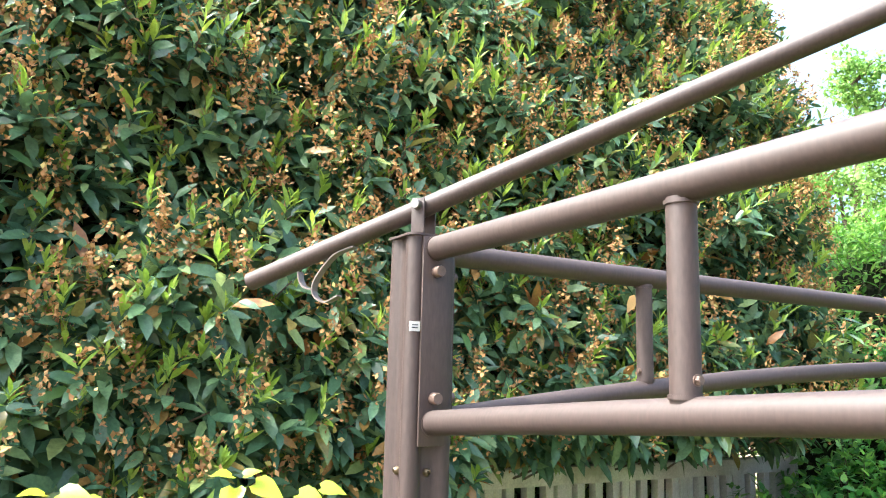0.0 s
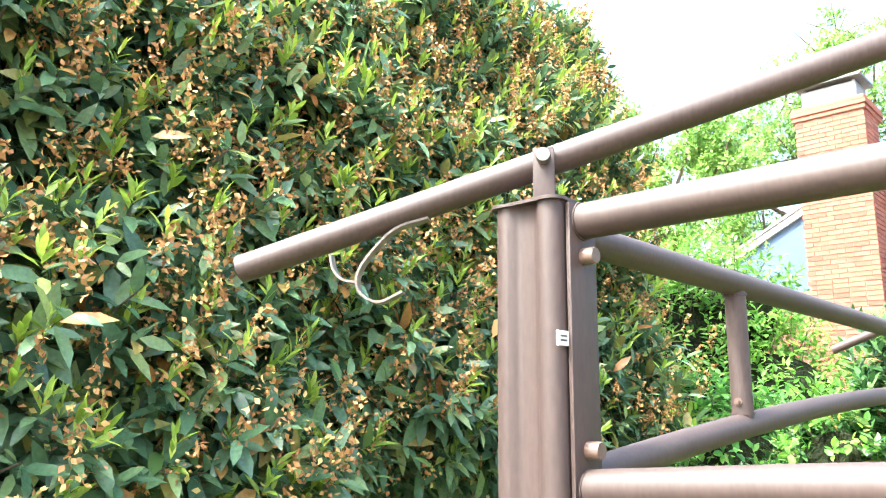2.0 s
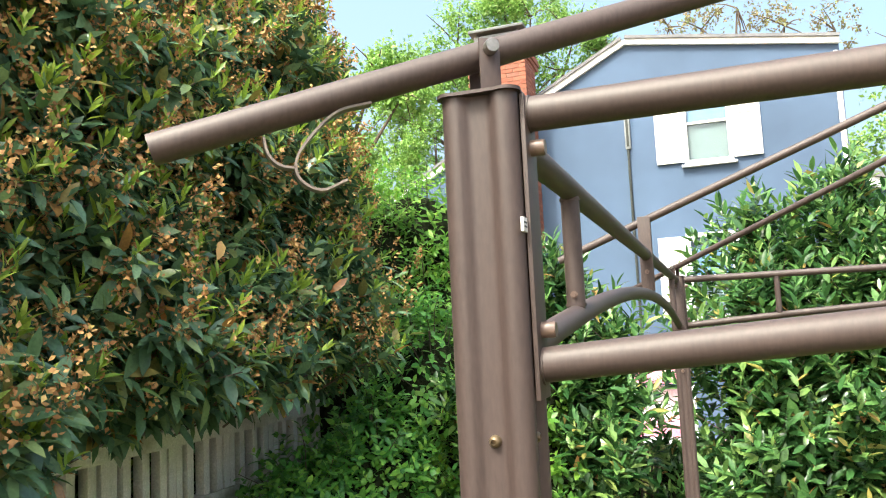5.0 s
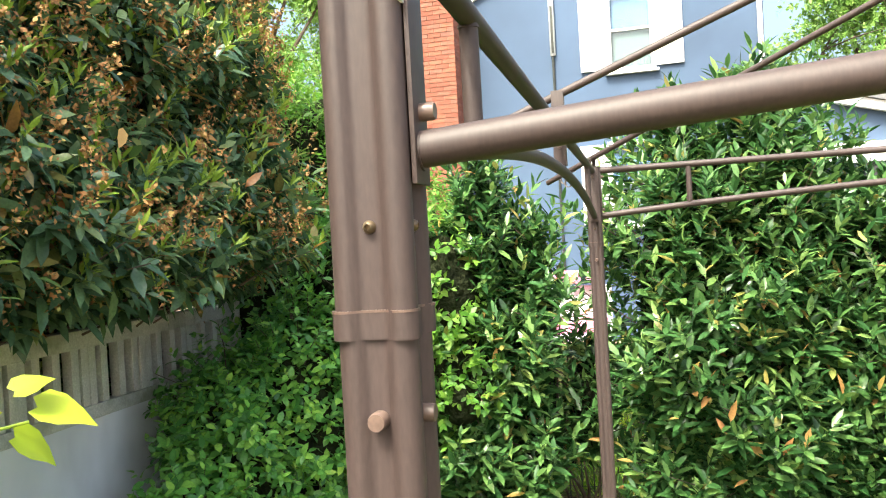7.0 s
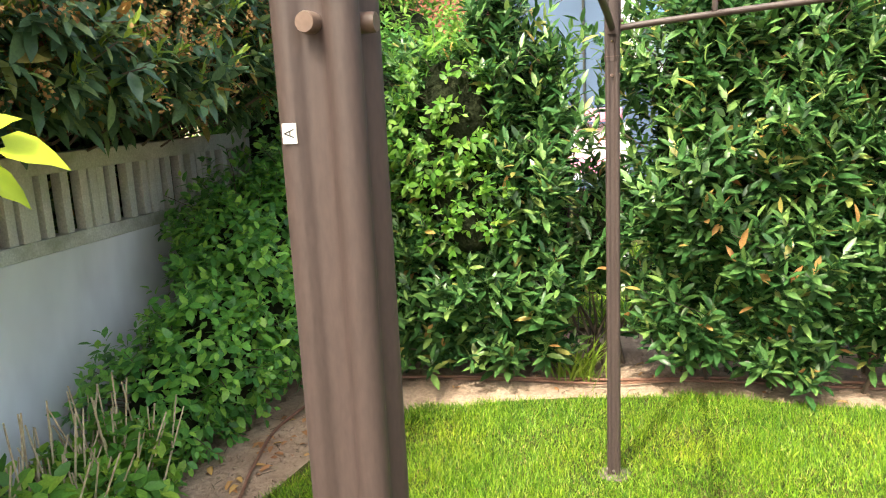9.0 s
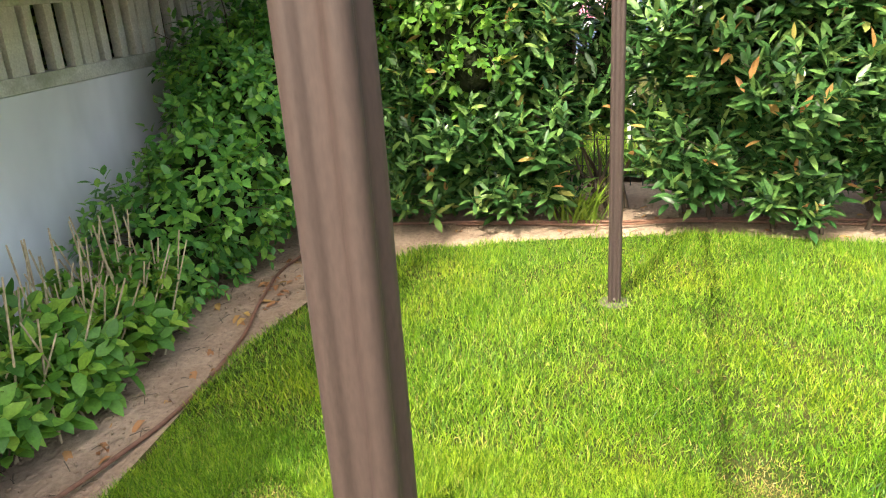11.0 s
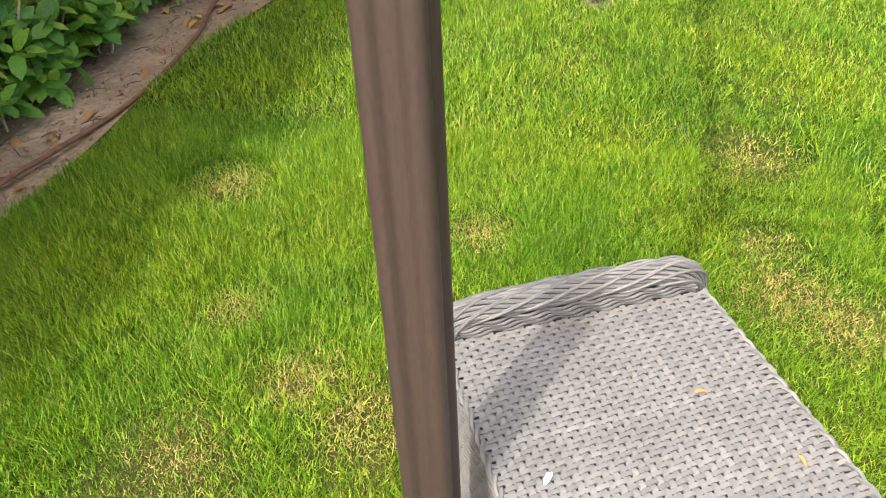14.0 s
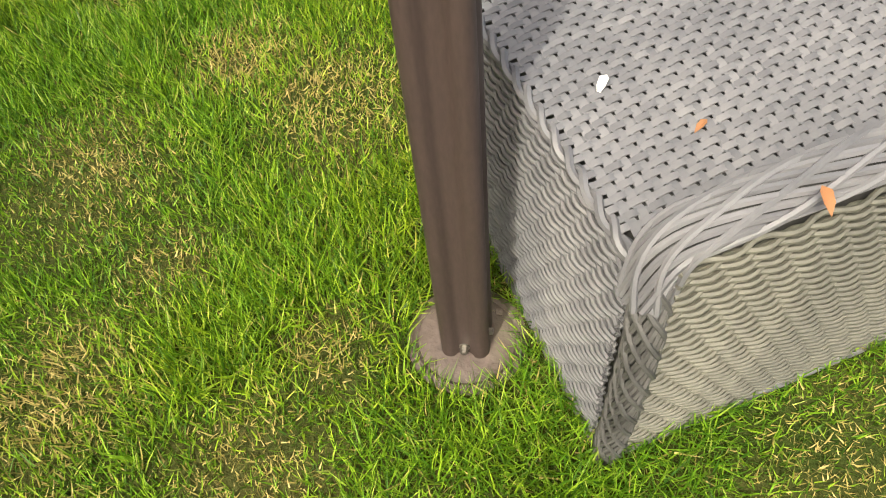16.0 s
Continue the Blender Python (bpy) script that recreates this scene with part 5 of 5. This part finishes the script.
WINS = [(-0.51, 0.11, 4.48, 5.74), (-0.43, 0.19, 1.95, 3.21)]
part("wall", wall_with_holes(RAKE, WINS, HX, HX + 0.25), M_STUCCO, house, "blue stucco gable wall", None, False)
bm = bmesh.new()
box(bm, (HX + 0.25, -2.24, -0.1), (HX + 8, -2.05, 5.9))
part("side_wall", bm, M_STUCCO, house)
# dark sheet in place of the shaded rooms behind the windows
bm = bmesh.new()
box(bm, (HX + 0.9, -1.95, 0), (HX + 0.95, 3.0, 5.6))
part("room_shade_sheet", bm, M_ROOM_SHADE, house)
for (ya, za), (yb, zb) in zip(RAKE, RAKE[1:]):
    bm = bmesh.new()
    d = Vector((0, yb - ya, zb - za)).normalized()
    up = Vector((0, -d.z, d.y)) * (1 if d.y > 0 else -1)
    a0, b0 = Vector((0, ya, za)), Vector((0, yb, zb))
    for x0, x1, lo, hi in ((HX - 0.07, HX + 0.3, -0.03, 0.07),):
        q = [a0 + up * lo, b0 + up * lo, b0 + up * hi, a0 + up * hi]
        f = [bm.verts.new((x0, c.y, c.z)) for c in q]
        b = [bm.verts.new((x1, c.y, c.z)) for c in q]
        bm.faces.new(f)
        bm.faces.new(b[::-1])
        for k in range(4):
            bm.faces.new((f[k], f[(k + 1) % 4], b[(k + 1) % 4], b[k]))
    part("trim_board", bm, M_WHITE, house, "white roof-edge trim", None, False)
    bm = bmesh.new()
    q = [a0 + up * 0.07, b0 + up * 0.07, b0 + up * 0.12, a0 + up * 0.12]
    f = [bm.verts.new((HX - 0.10, c.y, c.z)) for c in q]
    b = [bm.verts.new((HX + 8, c.y, c.z)) for c in q]
    bm.faces.new(f)
    bm.faces.new(b[::-1])
    for k in range(4):
        bm.faces.new((f[k], f[(k + 1) % 4], b[(k + 1) % 4], b[k]))
    part("roof", bm, M_ROOF, house, "grey roof", None, False)
for i, (y0, y1, z0, z1) in enumerate(WINS):
    bm = bmesh.new()
    for lo, hi in (((y0 - 0.07, z0 - 0.07), (y0, z1 + 0.07)), ((y1, z0 - 0.07), (y1 + 0.07, z1 + 0.07)), ((y0, z0 - 0.07), (y1, z0)), ((y0, z1), (y1, z1 + 0.07))):
        box(bm, (HX - 0.03, lo[0], lo[1]), (HX + 0.05, hi[0], hi[1]), 0.004)
    win = part("window", bm, M_WHITE, house, "white sash window frame")
    zm = (z0 + z1) / 2
    bm = bmesh.new()
    box(bm, (HX + 0.03, y0, zm - 0.02), (HX + 0.07, y1, zm + 0.02), 0.003)
    part("sash_bar", bm, M_WHITE, win)
    for a, b in ((z0, zm - 0.02), (zm + 0.02, z1)):
        bm = bmesh.new()
        box(bm, (HX + 0.06, y0, a), (HX + 0.066, y1, b))
        g = part("pane", bm, M_GLASS, win)
        g.visible_shadow = False
    bm = bmesh.new()
    box(bm, (HX + 0.085, y0, z0), (HX + 0.09, y1, zm))
    part("curtain", bm, M_CURTAIN, win, "pale blind behind the glass")
    # blue sheet paints the sky reflected in the upper pane
    bm = bmesh.new()
    box(bm, (HX + 0.085, y0, zm + 0.004), (HX + 0.09, y1, z1))
    part("sky_reflection", bm, M_PANE_SKY, win, "blue sheet behind the upper pane, coloured as reflected sky")
    bm = bmesh.new()
    box(bm, (HX - 0.09, y0 - 0.12, z0 - 0.11), (HX + 0.02, y1 + 0.12, z0 - 0.07), 0.006)
    part("sill", bm, M_WHITE, win)
    for a, b in ((y0 - 0.51, y0 - 0.075), (y1 + 0.075, y1 + 0.51)):
        bm = bmesh.new()
        box(bm, (HX - 0.05, a, z0 - 0.02), (HX - 0.008, b, z1 + 0.03), 0.006)
        sh = part("shutter", bm, M_WHITE, house, "white louvred shutter")
        for half in range(2):
            bm = bmesh.new()
            za = z0 + 0.06 + half * (z1 - z0) * 0.5
            for k in range(11):
                zz = za + k * (z1 - z0) * 0.5 * 0.078
                box(bm, (HX - 0.062, a + 0.06, zz), (HX - 0.048, b - 0.06, zz + 0.03), 0.004)
            tagged(part("louvre", bm, M_WHITE, sh), kind="stuff")
bm = bmesh.new()
box(bm, (HX - 0.06, 1.02, 4.79), (HX, 1.11, 5.95), 0.01)
mast = part("meter_mast", bm, M_TIN, house, "grey service conduit")
bm = bmesh.new()
tube(bm, [(HX - 0.03, 1.07, 4.79), (HX - 0.03, 1.07, 3.2), (HX - 0.03, 1.06, 1.0)], 0.022, 8)
part("cable", bm, M_WIRE, mast)
# flat dark strip on the conduit's face paints the slot's inner shade
bm = bmesh.new()
box(bm, (HX - 0.064, 1.045, 4.83), (HX - 0.058, 1.085, 5.62), 0.002)
part("slot_shade_strip", bm, M_WIRE, mast, "dark strip painted as the shade inside the slot")
bm = bmesh.new()
tube(bm, [(HX - 0.05, -2.18, 5.95), (HX - 0.05, -2.18, 0.0)], 0.04, 8)
part("downpipe", bm, M_WHITE, house)
def slab(x0, x1, outline):
    """A solid between two x planes with the given y-z outline."""
    bm = bmesh.new()
    f = [bm.verts.new((x0, y, z)) for y, z in outline]
    b = [bm.verts.new((x1, y, z)) for y, z in outline]
    bm.faces.new(f)
    bm.faces.new(b[::-1])
    for k in range(len(f)):
        bm.faces.new((f[k], f[(k + 1) % len(f)], b[(k + 1) % len(f)], b[k]))
    return bm


wing = part("side_wing", slab(HX - 0.4, HX + 4, [(-2.27, -0.1), (-2.27, 3.74), (-7.6, 2.32), (-7.6, -0.1)]), M_STUCCO, house, "lower blue side wing", None, False)
part("fascia", slab(HX - 0.55, HX - 0.42, [(-2.27, 3.74), (-2.27, 3.88), (-7.9, 2.38), (-7.9, 2.24)]), M_WHITE, wing, "", None, False)
part("wing_roof", slab(HX - 0.6, HX + 4, [(-2.27, 3.89), (-2.27, 3.97), (-7.9, 2.47), (-7.9, 2.39)]), M_ROOF, wing, "", None, False)
# plain slab for the window, the room's darkness painted into it
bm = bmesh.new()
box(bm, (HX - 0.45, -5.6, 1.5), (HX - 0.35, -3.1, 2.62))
part("wing_window", bm, M_ROOM_SHADE, wing, "wide window as a slab in the colour of its room's shade")
bm = bmesh.new()
box(bm, (HX - 0.5, -6.0, 2.62), (HX - 0.36, -2.9, 2.92), 0.01)
part("window_trim", bm, M_WHITE, wing)

# brick chimney at the gable
chimney = thing("chimney", "red brick chimney with a wide base and tin cap", "chimney")
CX0, CX1 = 11.75, HX - 0.01
bm = bmesh.new()
box(bm, (CX0 + 0.012, 2.602, -0.1), (CX1, 4.348, 3.45))
box(bm, (CX0 + 0.012, 2.602, 3.45), (CX1, 3.588, 6.62))
part("mortar_core", bm, M_MORTAR, chimney, "", None, False)
bv, bf_ = [], []


def brick_at(y0, y1, z0, z1, x0, x1):
    i = len(bv)
    bv.extend([(x0, y0, z0), (x0, y1, z0), (x0, y1, z1), (x0, y0, z1), (x1, y0, z0), (x1, y1, z0), (x1, y1, z1), (x1, y0, z1)])
    bf_.extend([(i, i + 1, i + 2, i + 3), (i + 4, i + 7, i + 6, i + 5), (i, i + 4, i + 5, i + 1), (i + 1, i + 5, i + 6, i + 2), (i + 2, i + 6, i + 7, i + 3), (i + 3, i + 7, i + 4, i)])


def brick_face(y0, y1, z0, z1):
    row, z = 0, z0
    while z + 0.06 < z1:
        y = y0 - (0.11 if row % 2 else 0)
        while y < y1:
            a, b = max(y, y0), min(y + 0.21, y1)
            if b - a > 0.04:
                j = RNG.uniform(-0.003, 0.003)
                brick_at(a, b, z, z + 0.062, CX0 + j, CX0 + 0.02)
            y += 0.222
        row, z = row + 1, z + 0.074


brick_face(2.59, 4.36, 1.2, 3.44)
for k in range(5):
    brick_face(2.59, 4.36 - 0.16 * (k + 1), 3.448 + 0.074 * k, 3.448 + 0.074 * k + 0.07)
brick_face(2.59, 3.60, 3.818, 6.42)
# right flank of the shaft
row, z = 0, 1.2
while z < 6.42:
    x = CX0 + 0.02 - (0.11 if row % 2 else 0)
    while x < CX1 - 0.05:
        i = len(bv)
        brick_at(2.59, 2.61, z, z + 0.062, max(x, CX0 + 0.02), min(x + 0.21, CX1))
        x += 0.222
    row, z = row + 1, z + 0.074
me = bpy.data.meshes.new("bricks")
me.from_pydata(bv, [], bf_)
me.materials.append(M_BRICK)
ob = new("bricks", me)
ob.parent = chimney
tagged(ob, "weathered red bricks", kind="stuff")
for z0, g in ((6.44, 0.025), (6.514, 0.045), (6.588, 0.025)):
    bm = bmesh.new()
    box(bm, (CX0 - g, 2.59 - g, z0), (CX1 + 0.2, 3.60 + g, z0 + 0.066), 0.006)
    part("corbel", bm, M_BRICK, chimney)
bm = bmesh.new()
box(bm, (CX0 + 0.10, 2.69, 6.656), (CX1 - 0.10, 3.49, 6.95), 0.01)
part("flue_box", bm, M_TIN, chimney, "dull tin flue box")
bm = bmesh.new()
box(bm, (CX0 + 0.0, 2.59, 6.99), (CX1 - 0.0, 3.57, 7.04), 0.01)
part("cap_lid", bm, M_LID, chimney)
for y in (2.73, 3.45):
    bm = bmesh.new()
    box(bm, (CX0 + 0.15, y - 0.02, 6.94), (CX0 + 0.19, y + 0.02, 7.0))
    part("cap_leg", bm, M_TIN, chimney)


# ---- trees behind ----
def far_tree(label, x, y, base_h, crown, leaves, leaf, material, seed, density=1.0):
    """Tapered trunk, limbs, and a crown of clumps with gaps. crown: list of (x, y, z, r)."""
    tree = thing("tree", label, "tree")
    bm = bmesh.new()
    tube(bm, smooth_path([(x, y, -0.1), (x + 0.1, y + 0.05, base_h * 0.5), (x, y + 0.1, base_h)], 5), [0.24 - 0.014 * k for k in range(11)], 10)
    part("trunk", bm, M_BARK, tree)
    bm = bmesh.new()
    for cx, cy, cz, cr in crown:
        s0 = Vector((x, y + 0.1, base_h * 0.9))
        e0 = Vector((cx, cy, cz))
        tube(bm, smooth_path([s0, s0.lerp(e0, 0.5) + Vector((0, 0, 0.25)), e0], 4), [0.09 - 0.009 * k for k in range(9)], 6)
        for k in range(5):
            d = Vector(unit(RNG.normal(0, 1, (1, 3)))[0]) * cr
            tube(bm, [e0, e0 + d * 0.5 + Vector((0, 0, 0.05)), e0 + d], [0.025, 0.016, 0.006], 5)
    tagged(part("branchwork", bm, M_BARK, tree), kind="stuff")
    P, O = [], []
    per = max(20, int(leaves / len(crown)))
    for cx, cy, cz, cr in crown:
        sub = RNG.normal(0, 1, (9, 3))
        sub = unit(sub) * RNG.uniform(0.35, 0.95, (9, 1)) * cr + np.array([cx, cy, cz])
        w = RNG.integers(0, 9, per)
        d = unit(RNG.normal(0, 1, (per, 3)))
        P.append(sub[w] + d * (RNG.uniform(0.05, 0.42, per) * cr)[:, None])
        O.append(d)
    P, O = np.concatenate(P), np.concatenate(O)
    rot, size, pos, _, _ = shoots(P, O, leaf * 1.5, 5, leaf, 1.0, 0.15, 0.3)
    merged("crown", SMALL, rot, size, pos, material, tree, "")
    return tree


far_tree("tall green tree with a loose sunlit crown behind the house", 17.5, 3.9, 5.0, [(17.2, 4.5, 9.6, 1.2), (17.2, 5.5, 9.0, 1.1), (17.2, 3.6, 9.4, 1.1), (17.3, 2.6, 8.7, 1.1), (17.2, 6.5, 8.3, 1.1), (17.2, 5.4, 7.6, 1.2), (17.4, 3.0, 8.0, 1.2), (17.3, 4.4, 8.2, 1.1), (17.2, 6.6, 7.0, 1.1), (17.2, 7.4, 7.6, 0.9), (17.3, 4.3, 10.3, 0.8), (17.3, 1.9, 8.2, 0.8), (17.2, 6.2, 5.8, 1.1), (17.2, 7.4, 6.2, 1.0)], 8000, 0.10, M_TREE, 1)
far_tree("slender tree with airy light green leaves", 13.2, 7.4, 3.5, [(13.2, 7.0, 6.6, 0.9), (13.0, 6.4, 5.6, 0.8), (13.3, 7.8, 5.6, 0.9), (13.2, 6.2, 4.6, 0.9), (13.1, 7.2, 7.6, 0.6), (13.2, 5.6, 3.9, 0.8), (13.0, 7.2, 4.4, 1.0), (13.2, 5.4, 6.6, 0.5), (13.3, 6.0, 7.2, 0.7), (13.2, 8.6, 6.4, 0.9), (13.0, 8.4, 4.6, 1.0)], 3000, 0.13, M_TREE, 2)
far_tree("large leafy tree beyond the house wing", 19, -5.5, 4.0, [(18.5, -4.4, 5.6, 1.5), (18.8, -6.0, 6.6, 1.6), (18.3, -6.8, 5.0, 1.6), (18.6, -4.9, 7.4, 1.2), (18.7, -8.2, 6.0, 1.6), (18.5, -6.0, 8.4, 1.2)], 5200, 0.13, M_TREE, 3)
far_tree("sparse tree with thin bare twigs and few leaves", 20, -1.0, 6.8, [(20, -0.3, 9.4, 0.9), (20, -1.2, 9.8, 0.9), (20.2, -2.3, 9.2, 0.9), (20, 0.5, 9.6, 0.7), (20, -3.4, 8.8, 0.8)], 420, 0.11, M_BUDS, 4)
far_tree("broad green tree behind the garden corner", 9.5, 6.0, 2.0, [(9.2, 4.6, 3.2, 0.9), (9.5, 5.6, 3.6, 1.0), (9.2, 6.6, 3.4, 1.1), (9.4, 3.9, 2.3, 0.9), (9.3, 5.2, 1.9, 1.1)], 1900, 0.13, M_BRIGHT, 5)
